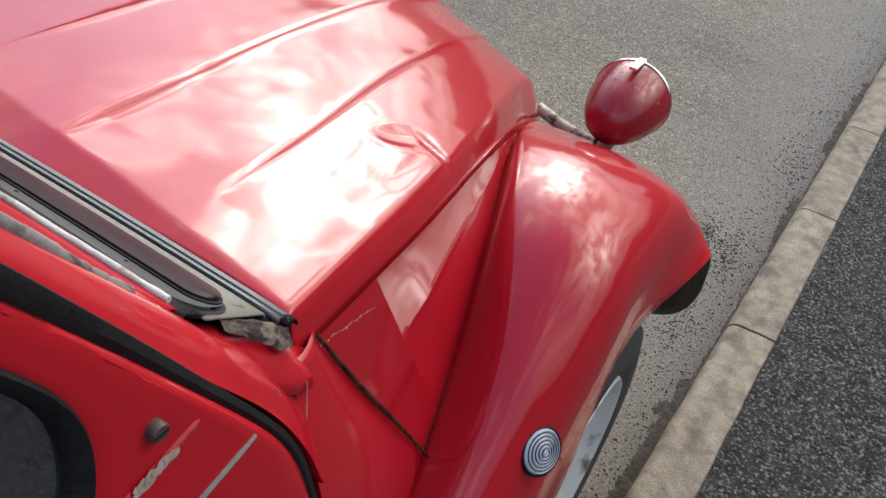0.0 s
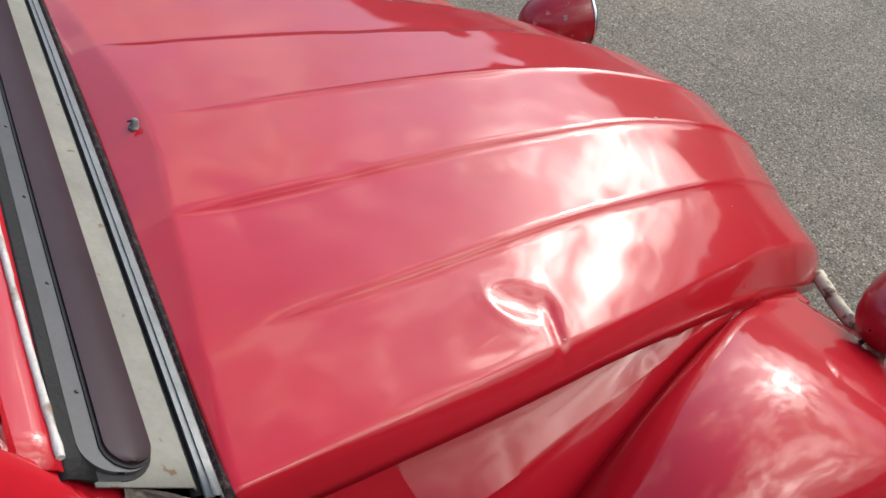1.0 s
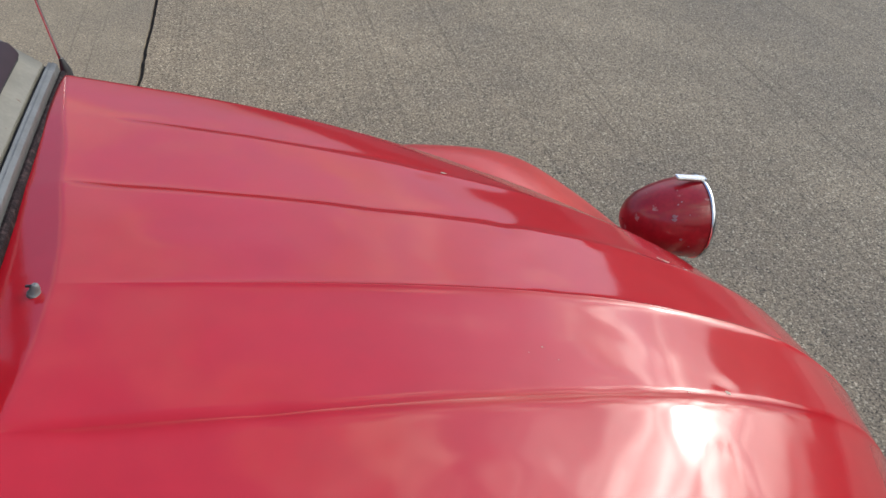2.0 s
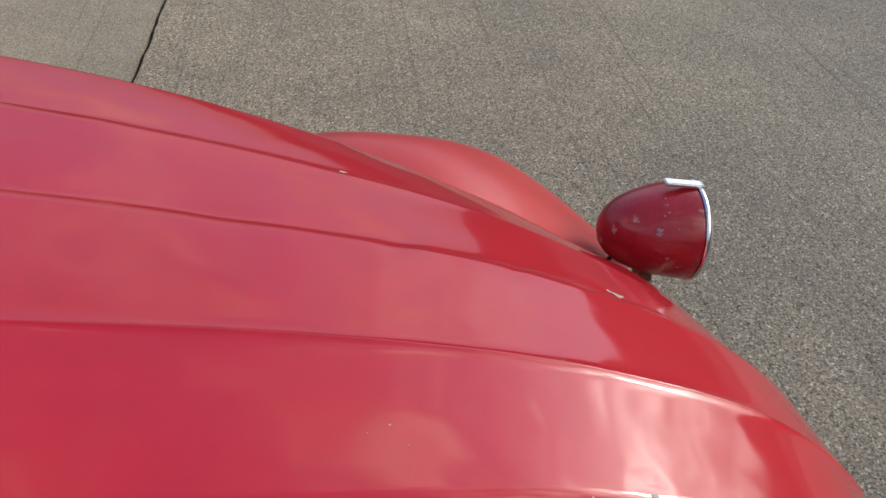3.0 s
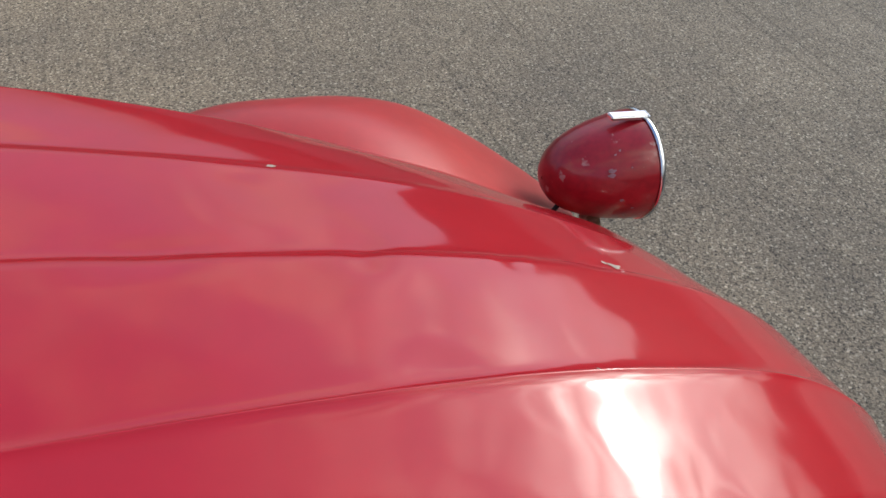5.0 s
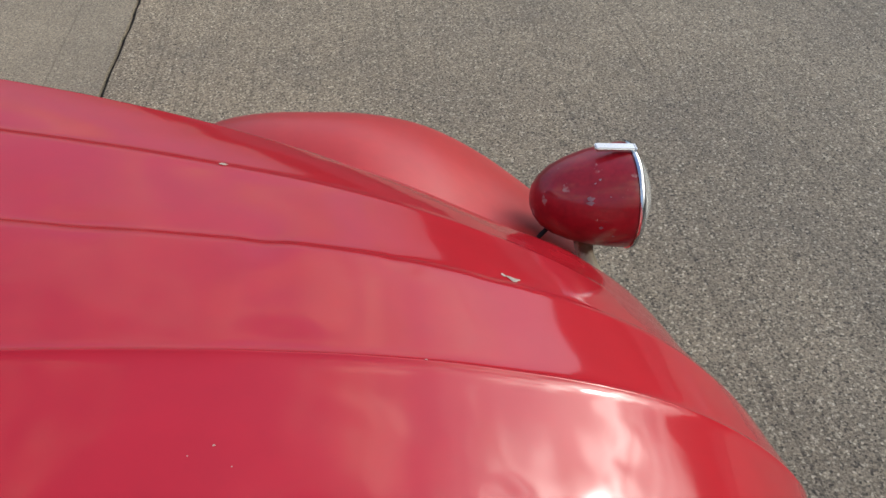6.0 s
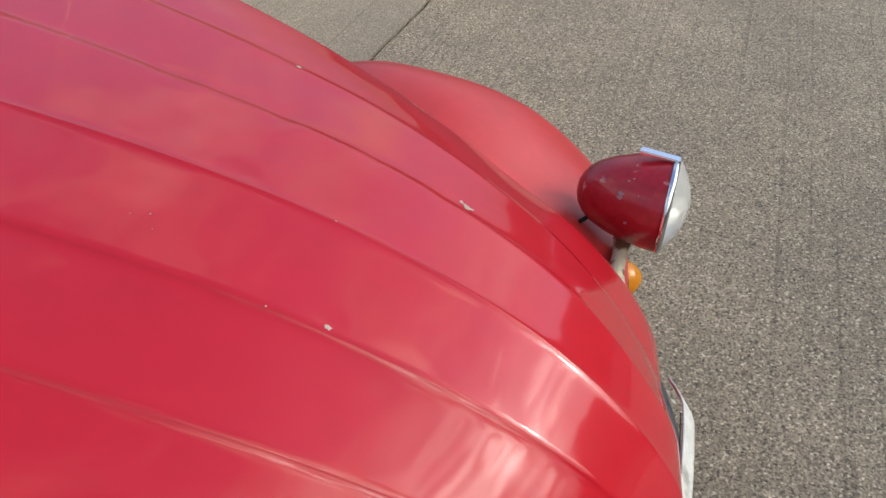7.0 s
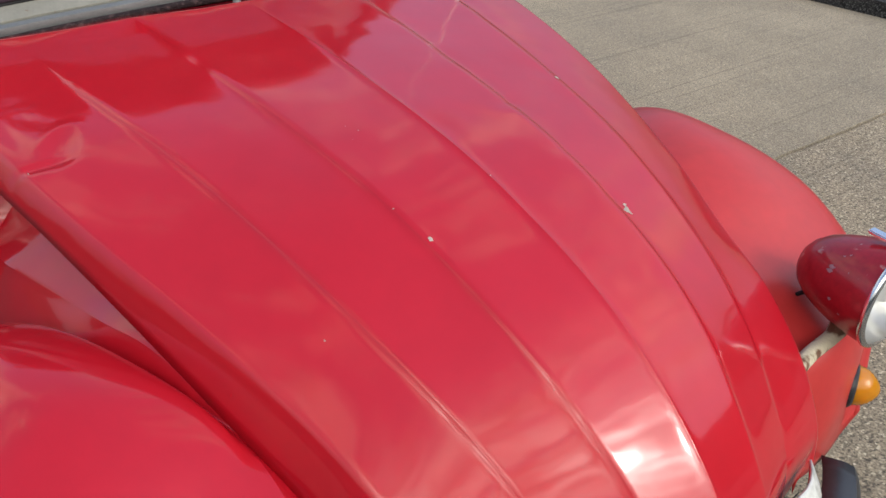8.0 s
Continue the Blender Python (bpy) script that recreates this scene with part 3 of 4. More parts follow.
def lamp(side, centre, turn):
    """Headlamp shell on its bracket; the rim faces forward."""
    c = Vector(centre)
    place = CAR @ Matrix.Translation(c) @ Matrix.Rotation(turn, 4, "Z")
    shell = part("headlamp", lathe([(-.152, .002), (-.151, .013), (-.146, .027), (-.136, .041), (-.118, .055), (-.092, .067), (-.06, .077), (-.025, .0835), (-.006, .0858), (0, .0858), (.001, .083)], 56), RED_DULL, car, "dull dark red headlamp shell with paint chips", space=place)
    part("rim", lathe([(.0005, .0845), (.0008, .0880), (.0035, .0893), (.0075, .0888), (.0105, .086), (.0115, .0825), (.0105, .080)], 56), CHROME, shell, "narrow chrome headlamp rim", space=place)
    part("reflector", lathe([(-.07, .004), (-.055, .03), (-.03, .055), (.008, .078)], 32), CHROME, shell, "bright reflector bowl", space=place)
    part("bulb", lathe([(-.066, .001), (-.066, .011), (-.03, .011), (-.018, .008), (-.012, .001)], 16), WHEEL, shell, space=place)
    rings = [[Vector((.011 + .031 * (1 - q * q) + .0009 * (1 - q ** 4) * math.cos(2 * math.pi * .0815 * q * math.cos(a) / .011), .0815 * q * math.cos(a), .0815 * q * math.sin(a)))
              for a in (2 * math.pi * n / 96 for n in range(96))] for q in (1, .97, .92, .85, .76, .66, .55, .44, .33, .22, .11, .01)]
    part("lens", sheet(rings, closed=True), LAMP_GLASS, shell, "domed ribbed glass lens", space=place)
    # the clip: a flat bar hooked over the top of the rim
    bar = box((-.058, -.0085, -.0035), (.007, .0085, .0035), .0018)
    bmesh.ops.transform(bar, matrix=Matrix.Translation((0, 0, .0900)) @ Matrix.Rotation(radians(5), 4, "Y"), verts=bar.verts)
    hook = box((.0055, -.0085, .0785), (.0095, .0085, .0930), .0014)
    part("clip", joined(bar, hook), CHROME, shell, "chrome rim clip", space=place)
    rng = random.Random(8 + side)
    for k in range(9):
        ax, turn_at = rng.uniform(-.075, -.006), rng.uniform(.15, 2.3) * -side
        rad = float(np.interp(ax, [-.092, -.06, -.025, 0], [.067, .077, .0835, .0858]))
        n = Vector((-.25 if ax < -.03 else -.1, math.sin(turn_at), math.cos(turn_at))).normalized()
        spot = place @ Vector((ax, rad * math.sin(turn_at), rad * math.cos(turn_at)))
        part("paint_chip", flake(spot, n, rng.uniform(.0012, .004), 700 + k, along=Vector((1, rng.uniform(-1, 1), 0)), stretch=rng.uniform(1, 2.2), lift=.0006), LAMP_CHIP, shell, "greyed primer showing through")
    # bracket from the wing valley out to the lamp
    foot = c + Vector((-.075, 0, -.083))
    arm = catmull([c + Vector((-.03, -.19 * side, -.088)), c + Vector((-.05, -.10 * side, -.100)), foot + Vector((.02, -.02 * side, -.015)), foot + Vector((0.02, 0, 0.025))], 14)
    part("bracket", tube(arm, [.0135] * 9 + [.014, .016, .018, .019, .02, .02], 12), RUSTY, shell, "rusty cream headlamp bracket", space=CAR)
    cable = catmull([c + Vector((-.118, -.012 * side, -.045)), c + Vector((-.150, -.022 * side, -.085)), c + Vector((-.125, -.035 * side, -.125)), c + Vector((-.06, -.045 * side, -.13))], 12)
    part("cable", tube(cable, .004, 8), RUBBER, shell, "black lamp cable", space=CAR)
    return shell


lamp(1, (.594, .519, .850), 0.0)
lamp(-1, (.590, -.556, .843), 0.0)

# bonnet side panels with their three-cornered recess
HEM_IN = [(-.575, .594, 1.085), (-.3, .568, 1.055), (-.05, .519, 1.0), (.2, .457, .90), (.35, .418, .828), (.46, .398, .785)]
SEAM = [(-.36, .655, .71), (-.25, .624, .769), (-.05, .559, .87), (.15, .484, .883), (.3, .443, .858), (.46, .433, .785)]

LIP = [(-.376, .592, .866), (-.312, .575, .884), (-.245, .566, .895), (-.137, .541, .903), (-.039, .521, .912), (.031, .508, .922), (.10, .488, .926), (.17, .466, .910)]


def side_panel(side):
    n, s0, s1 = 120, 0.115, 0.66
    a, b, lip = catmull(HEM_IN, n), catmull(SEAM, n), catmull(LIP, 200)
    rows = []
    for i in range(n + 1):
        u = i / n
        top, bot = a[i], b[i]
        f = min(1, max(0, (u - s0) / 0.012)) * (1 if u < s1 else 0)
        run = max(0, min(1, (u - s0) / (s1 - s0)))
        fall = 1 - run
        if u < s0:
            edge = top.lerp(bot, 0.58)
        elif u < s1:
            edge = lip[int(round(200 * run))].copy()
        else:
            edge = top.lerp(bot, 0.015)
        inner = Vector((top.x, top.y - 0.075 * fall - 0.004, edge.z + 0.078 * fall + 0.002))
        inner = top.lerp(inner, f)
        r = [top + Vector((0, -0.004, 0)), inner + Vector((0, -0.002, 0.004))]
        r.append(inner)
        for t in (0.33, 0.66, 0.94):
            r.append(inner.lerp(edge, t) + Vector((0, 0, -0.004 * f * fall * math.sin(t * 3.1))))
        r.append(edge + Vector((0, 0.002, -0.002)))
        for t in (0.05, 0.2, 0.4, 0.6, 0.8, 1.0):
            r.append(edge.lerp(bot, t) + Vector((0, 0.0015 * math.sin(t * 3.14), 0)))
        r.append(bot + Vector((0, .004, -.04)))
        rows.append(r if side > 0 else mirrored(r))
    return part("side_panel", sheet(rows, flip=side > 0), RED, car, "red panel below the bonnet with a recess", space=CAR, thick=0.0015, angle=35)


for s in (1, -1):
    side_panel(s)


# nose below the bonnet
def front_panel():
    rows = []
    for z in (0.30, 0.45, 0.60, 0.66):
        rows.append([(0.60 - 0.9 * y * y + 0.02 * (z - .3), y, z) for y in (-.45, -.3, -.15, 0, .15, .3, .45)])
    return part("front_panel", sheet(rows), RED, car, space=CAR, thick=0.0015)


front_panel()


def wheel(x, side):
    c = Vector((x, (.735 if x > -1 else .62) * side, .34))
    place = CAR @ Matrix.Translation(c) @ Matrix.Rotation(math.pi / 2 * side, 4, "Z") @ Matrix.Scale(1.075, 4)
    hub = part("wheel", lathe([(.03, .002), (.045, .02), (.05, .045), (.045, .07), (.03, .085), (.028, .12), (.04, .15), (.045, .175), (.06, .188), (.066, .2), (.06, .204), (-.05, .2)], 40), WHEEL, car, "pale grey steel wheel", space=place)
    part("tyre", lathe([(-.055, .2), (-.067, .225), (-.07, .26), (-.06, .3), (-.045, .313), (0, .316), (.045, .313), (.06, .3), (.07, .26), (.067, .225), (.058, .2)], 48), TYRE, hub, "black worn tyre", space=place)


for x in (0.02, -2.60):
    for s in (1, -1):
        wheel(x, s)

# ---- car, details ----
from mathutils.bvhtree import BVHTree


def skin_of(ob):
    """The sheet of a panel, to lay small things on it."""
    bm = bmesh.new()
    bm.from_mesh(ob.data)
    tree = BVHTree.FromBMesh(bm)
    bm.free()
    return tree


def drop_on(tree, x, y, high=3.0):
    """The place and normal of a panel under a point of the car's plan."""
    p = CAR @ Vector((x, y, high))
    hit, n, *_ = tree.ray_cast(p, Vector((0, 0, -1)))
    if hit is None:
        return None
    return hit, (n if n.z > 0 else -n)


bonnet_tree = skin_of(bonnet)
for i, (x, y, size, st) in enumerate([(.337, .166, .0075, 1.4), (.326, .172, .004, 1.0), (.006, .338, .004, 1.5), (.272, -.148, .0048, 1.2), (.216, .001, .0022, 1.0),
                                      (.205, -.16, .0018, 1.0), (.03, -.10, .0012, 1.3), (.01, -.11, .0009, 1.0), (.045, -.12, .0008, 1.0),
                                      (-.17, -.522, .0015, 2.2), (.30, -.33, .0014, 1.6)]):
    got = drop_on(bonnet_tree, x, y)
    if got:
        part("paint_chip", flake(got[0], got[1], size * S, 40 + i, stretch=st), PRIMER, bonnet, "pale bare primer where the paint has chipped")

# washer jet on the rear strip
got = drop_on(bonnet_tree, -.536, -.012)
jet = part("washer_jet", lathe([(-.004, .0), (-.004, .014), (.002, .014), (.006, .010), (.016, .009), (.022, .006), (.024, .0005)], 20), ALU, bonnet, "small round metal washer jet",
           space=Matrix.Translation(got[0]) @ Matrix.Rotation(radians(-78), 4, "Y") @ Matrix.Scale(0.58 * S, 4))
part("nozzle", box((-.002, -.0013, -.0013), (.004, .0013, .0013), .0005), PLASTIC, jet, space=Matrix.Translation(got[0] + Vector((-.005, 0, .010))))

# number plate under the nose, bumper, indicators, side repeater
def number_plate():
    ys = [-.252 + .504 * k / 28 for k in range(29)]

    def at(y, h):
        end = max(0.0, abs(y) - .19)
        return (.697 - .25 * y * y - 6 * end * end + .55 * h, y, .714 - .1 * y * y - .8 * h)

    plate = part("number_plate", sheet([[at(y, .040 * j / 6) for y in ys] for j in range(7)]), WHITE, car, "dirty white bent number plate under the nose", space=CAR, thick=0.003)
    part("rubber_edge", tube([Vector(at(y, 0)) + Vector((-.003, 0, .001)) for y in ys[4:-4]], .001, 8), RUBBER, plate, space=CAR)


number_plate()


def bumper():
    prof = [(-.05, -.06), (-.012, -.058), (.006, -.052), (.018, -.03), (.022, 0), (.018, .03), (.006, .052), (-.012, .058), (-.05, .06)]
    rows = []
    for k in range(41):
        y = -.55 + 1.10 * k / 40
        x = .755 - .42 * y * y - 1.4 * max(0, abs(y) - .45) ** 2
        n = Vector((1, .72 * y + 2.2 * math.copysign(max(0, abs(y) - .45), y), 0)).normalized()
        rows.append([Vector((x, y, .42)) + n * a + Vector((0, 0, b)) for a, b in prof])
    b = part("bumper", sheet(rows), PLASTIC, car, "dark blue-black front bumper", space=CAR, thick=0.003)
    part("reflector", flake(CAR @ Vector((.695, .43, .477)), Vector((.5, .3, .8)).normalized(), .005, 5, stretch=1.3), WHITE, b, "small white mark")


bumper()


def indicator(side):
    place = CAR @ Matrix.Translation((.540, .628 * side, .578)) @ Matrix.Rotation(radians(28) * side, 4, "Z") @ Matrix.Scale(1.22, 4)
    base = part("front_indicator", lathe([(-.012, .001), (-.012, .036), (.004, .036), (.007, .033), (.007, .001)], 28), PLASTIC, car, "amber front indicator on a black base", space=place)
    part("lens", lathe([(.007, .031), (.010, .0312), (.012, .0300), (.016, .0300), (.018, .0285), (.022, .0278), (.024, .0260), (.028, .0240), (.030, .0215), (.034, .0185), (.036, .0155), (.039, .012), (.041, .008), (.043, .001)], 28), AMBER, base, "amber ribbed lens", space=place)
    part("bulb_cup", lathe([(.008, .001), (.0088, .0305), (.0095, .001)], 20), WHITE, base, space=place)


for s in (1, -1):
    indicator(s)


def arch_sheet(side):
    """Black sheet at the front of the wheel arch, seen below the tip of the wing."""
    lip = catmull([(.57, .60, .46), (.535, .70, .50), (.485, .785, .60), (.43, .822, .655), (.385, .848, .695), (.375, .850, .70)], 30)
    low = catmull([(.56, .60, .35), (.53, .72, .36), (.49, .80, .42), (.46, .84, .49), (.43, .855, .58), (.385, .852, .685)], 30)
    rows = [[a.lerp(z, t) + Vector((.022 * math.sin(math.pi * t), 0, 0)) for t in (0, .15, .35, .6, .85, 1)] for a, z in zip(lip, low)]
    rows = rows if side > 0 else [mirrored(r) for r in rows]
    part("arch_sheet", sheet(rows), PLASTIC, car, "dark front of the wheel arch", space=CAR, thick=0.003)


arch_sheet(-1)


def wing_point(u, v, side):
    """A point and outward normal of a wing; u along it, v from the seam to the lip."""
    def at(uu, vv):
        cross = [catmull(r, 24)[int(round(vv * 24))] for r in WING]
        p = catmull(cross, 200)[int(round(uu * 200))]
        return Vector((p.x, p.y * side, p.z))
    p = at(u, v)
    n = (at(min(1, u + .02), v) - p).cross(at(u, min(1, v + .05)) - p).normalized()
    if n.y * side < 0:
        n = -n
    return p, n


def repeater():
    p, n = wing_point(0.825, 0.635, -1)
    n = (n + Vector((-.15, 0, .35))).normalized()
    m = CAR @ Matrix.Translation(p) @ n.to_track_quat("X", "Z").to_matrix().to_4x4() @ Matrix.Scale(0.9, 4)
    base = part("side_repeater", lathe([(-.012, .043), (.002, .044), (.008, .0425), (.010, .040), (.004, .038)], 36), RUBBER, car, "round clear side repeater in black rubber", space=m)
    prof = [(.004, .0395)]
    for k in range(6):
        r = .0385 - .0062 * k
        prof += [(.008 + .0015 * k, r), (.0115 + .0015 * k, r - .0028), (.0085 + .0015 * k, r - .0046)]
    prof += [(.022, .001)]
    lens = part("lens", lathe(prof, 36), CLEAR_PLASTIC, base, "clear ringed lens", space=m)
    for q in (.0322, .0260, .0198, .0136, .0074):
        part("groove", lathe([(.0085 + (.0385 - q) * .24, q + .0007), (.0112 + (.0385 - q) * .24, q), (.0085 + (.0385 - q) * .24, q - .0007)], 32), PLASTIC, lens, "dark ring in the lens", space=m)
    part("bulb_cup", lathe([(-.006, .034), (.002, .028), (-.004, .021), (.002, .014), (-.004, .008), (.004, .004), (.004, .001)], 24), WHITE, base, space=m)


repeater()

# seams: dark gap with grime along the wing, and behind the side panel
for s in (1, -1):
    line = catmull(SEAM, 60)
    line = line if s > 0 else mirrored(line)
    part("wing_seam", tube([p + Vector((0, .001 * s, .001)) for p in line[:42]], [.0019 - .00002 * k for k in range(42)], 6), SEAM_DIRT, car, "grimy brown seam between wing and panel", space=CAR)
    g = catmull([(-.556, .600, 1.086), (-.50, .622, .97), (-.43, .645, .84), (-.358, .660, .705)], 30)
    g = g if s > 0 else mirrored(g)
    part("panel_gap", tube([p + Vector((0, .003 * s, 0)) for p in g], [.0032 - .002 * abs(k - 12) / 30 + .0006 * noise.noise((k * .7, 0, 0)) for k in range(31)], 8), SEAM_DIRT, car, "dark gap behind the side panel", space=CAR)

# worn edge and scratches on the right-hand panel's top corner
rng = random.Random(4)
for k in range(16):
    t = k / 15
    c = Vector((-.553 + .09 * t, -.604 - .004 * t, 1.070 - .014 * t + .002 * rng.uniform(-1, 1)))
    part("paint_chip", flake(CAR @ c, Vector((.1, -.9, .4)).normalized(), rng.uniform(.0006, .0015), 90 + k, stretch=2.8, lift=.003), BARE, car, "chipped paint along the panel edge")

# scuttle: seal, bright strip, grey panel, ventilation flap, rubber and sealant below the windscreen
ENDS = (-.600, .600)


def strip(name, profile, material, label, ends=ENDS, bow=0.0, n=30, thick=0.002, parent=None):
    rows = []
    for k in range(n + 1):
        y = ends[0] + (ends[1] - ends[0]) * k / n
        b = bow * (1 - (2 * k / n - 1) ** 2)
        rows.append([(x + b, y, z - 0.020 * (abs(y) / .6) ** 2) for x, z in [(x + .012, z - .005) for x, z in profile]])
    return part(name, sheet(rows), material, parent or car, label, space=CAR, thick=thick, angle=35)


strip("bonnet_seal", [(-.596, 1.145), (-.598, 1.153), (-.601, 1.1555), (-.604, 1.154), (-.607, 1.148)], RUBBER_WORN, "worn textured black rubber seal behind the bonnet")
strip("scuttle_strip", [(-.606, 1.146), (-.609, 1.168), (-.613, 1.1705), (-.6135, 1.1685), (-.619, 1.171), (-.620, 1.166)], ALU, "weathered aluminium strip", ends=(-.598, .598))
strip("scuttle_groove", [(-.618, 1.164), (-.632, 1.167)], RUBBER, "black groove", ends=(-.59, .59))
strip("scuttle_panel", [(-.6275, 1.168), (-.6285, 1.1745), (-.650, 1.189), (-.680, 1.210), (-.70, 1.224)], BEIGE, "grey weathered scuttle panel", ends=(-.586, .586))


def on_scuttle(y, along, up):
    return Vector((-.616, y, 1.169 - 0.020 * (abs(y) / .6) ** 2)) + Vector((-.82, 0, .57)) * along + Vector((.57, 0, .82)) * up


def long_pad(a0, a1, half, r, up, lip=0.0):
    """A long strip on the sloping scuttle with rounded ends, standing up from it."""
    rows = []
    ys = [-half + r * (1 - math.cos(math.pi / 2 * k / 8)) for k in range(8)] + [-half + r + (2 * half - 2 * r) * k / 40 for k in range(41)] + [half - r * (1 - math.cos(math.pi / 2 * k / 8)) for k in range(7, -1, -1)]
    for y in ys:
        e = max(0.0, abs(y) - (half - r)) / r
        cut = r * (1 - math.sqrt(max(0.0, 1 - e * e))) * 0.96
        lo, hi = a0 + cut, a1 - cut
        rows.append([on_scuttle(y, lo, 0.0), on_scuttle(y, lo, up), on_scuttle(y, lo * .7 + hi * .3, up + lip), on_scuttle(y, lo * .3 + hi * .7, up + lip), on_scuttle(y, hi, up), on_scuttle(y, hi, 0.0)])
    return sheet(rows)


def scuttle_flap():
    part("flap_bed", long_pad(.032, .122, .582, .036, .003), RUBBER, car, "black rubber bed of the flap and windscreen", space=CAR, angle=30)
    seal = part("flap_seal", long_pad(.0335, .098, .575, .030, .006), GREY_RUBBER, car, "greyed rubber around the ventilation flap", space=CAR, angle=30)
    part("flap_gap", long_pad(.034, .0800, .572, .024, .0075), RUBBER, car, "black line round the flap", space=CAR, angle=30)
    part("ventilation_flap", long_pad(.0345, .0768, .568, .022, .010, .002), FLAP, car, "dark plum ventilation flap with rounded ends", space=CAR, angle=30)
    for y in (-.49, -.35, -.21, -.07, .07, .21, .35, .49):
        part("pin", lathe([(0, .0), (0, .0022), (.0015, .0016), (.002, .0002)], 8), PLASTIC, seal, space=CAR @ Matrix.Translation(on_scuttle(y, .086, .006)) @ Matrix.Rotation(radians(-55), 4, "Y"))


scuttle_flap()
strip("screen_rubber", [(-.698, 1.224), (-.707, 1.233), (-.716, 1.240), (-.722, 1.240)], RUBBER, "black windscreen rubber", ends=(-.582, .582))
strip("screen_frame", [(-.717, 1.236), (-.722, 1.246), (-.735, 1.255), (-.752, 1.262), (-.762, 1.254)], RED, "red painted lower windscreen frame", ends=(-.575, .575))
bead = [on_scuttle(y, .115 + .012 * (1 - (y / .57) ** 2) + .001 * noise.noise((y * 14, 0, 0)), .009 + .0015 * noise.noise((y * 17, 4, 0))) for y in (-.565 + 1.13 * k / 90 for k in range(91))]
part("screen_sealant", tube(bead, [.0036 + .0012 * noise.noise((k * .6, 1, 0)) for k in range(91)], 10), SEALANT, car, "dirty white sealant bead under the windscreen", space=CAR)


# side seals; their pale grey stands in for sky sheen on the glass edge
for s in (1, -1):
    run = [Vector(p) for p in catmull([(-.748, .571, 1.266), (-.78, .568, 1.31), (-.832, .562, 1.388), (-1.0, .544, 1.612)], 50)]
    run = run if s > 0 else mirrored(run)
    part("screen_side_seal", tube(run, [.0075 + .0012 * noise.noise((k * .5, s, 0)) for k in range(51)], 10), SHEEN_SEAL, car, "side seal of the windscreen, grey like the sheen on the glass", space=CAR)


def screen_y(z):
    return .560 - .10 * (z - 1.23)


def screen_x(z):
    return -.728 - .74 * (z - 1.24)


def windscreen():
    zs = [1.243 + .37 * k / 10 for k in range(11)]
    rows = [[(screen_x(z) - .004 * (1 - (t) ** 2), screen_y(z) * t, z - .02 * t * t * (1.62 - z)) for t in (-1 + 2 * j / 16 for j in range(17))] for z in zs]
    ob = part("windscreen", sheet(rows), GLASS, car, "clear flat windscreen glass", space=CAR, thick=0.004)
    ob.visible_shadow = False
    # red painted shelf and parts seen through it
    rows = [[(x, y, z - .02 * (y / .55) ** 2) for y in (-.55, -.4, -.2, 0, .2, .4, .55)] for x, z in ((-.722, 1.212), (-.74, 1.236), (-.80, 1.240), (-.90, 1.232), (-.95, 1.20), (-.96, 1.0))]
    part("dashboard", sheet(rows), RED, car, "red painted dashboard shelf", space=CAR, thick=0.003)
    part("demister_vent", lathe([(-.004, .0), (-.004, .02), (.004, .022), (.008, .016), (.008, .001)], 24), GREY_RUBBER, car, "grey oval demister outlet",
         space=CAR @ Matrix.Translation((-.79, -.42, 1.230)) @ Matrix.Rotation(radians(-85), 4, "Y") @ Matrix.Diagonal((1, 2.4, 1.2, 1)))


windscreen()


def side_y(z):
    return float(np.interp(z, [.25, .5, .8, 1.0, 1.1, 1.2, 1.37, 1.6, 1.7], [.70, .715, .70, .665, .648, .630, .606, .572, .55]))


def pillar(side):
    front = catmull([(-.612, .606, 1.075), (-.645, .603, 1.13), (-.695, .590, 1.195), (-.722, .576, 1.235), (-.832, .568, 1.385), (-1.0, .55, 1.61)], 40)
    rear = catmull([(-.628, .668, .97), (-.640, .655, 1.03), (-.672, .640, 1.105), (-.735, .622, 1.20), (-.848, .603, 1.365), (-1.02, .570, 1.62)], 40)
    rows = []
    for a, b in zip(front, rear):
        inn = Vector((a.x - .03, a.y - .035, a.z - .01))
        r = [inn, a + Vector((0, -.008, -.001))]
        for t in (0.02, .12, .3, .5, .7, .85):
            r.append(a.lerp(b, t) + Vector((.002, .008, .003)) * math.sin(math.pi * (t * .8 + .15)))
        r += [b + Vector((0, .004, 0)), b + Vector((-.002, -.006, -.002)), b + Vector((-.004, -.02, -.003))]
        rows.append(r if side > 0 else mirrored(r))
    return part("windscreen_pillar", sheet(rows, flip=side < 0), RED, car, "red windscreen pillar", space=CAR, thick=0.0015)


def poly_ray(poly, c, a):
    """Distance from c at angle a to a closed outline in (x, z)."""
    d = Vector((math.cos(a), math.sin(a)))
    best = None
    for p, q in zip(poly, poly[1:] + poly[:1]):
        p, e = Vector(p) - c, Vector(q) - Vector(p)
        den = d.x * e.y - d.y * e.x
        if abs(den) < 1e-9:
            continue
        t = (p.x * e.y - p.y * e.x) / den
        u = (p.x * d.y - p.y * d.x) / den
        if t > 0 and -1e-6 <= u <= 1 + 1e-6 and (best is None or t < best):
            best = t
    return best


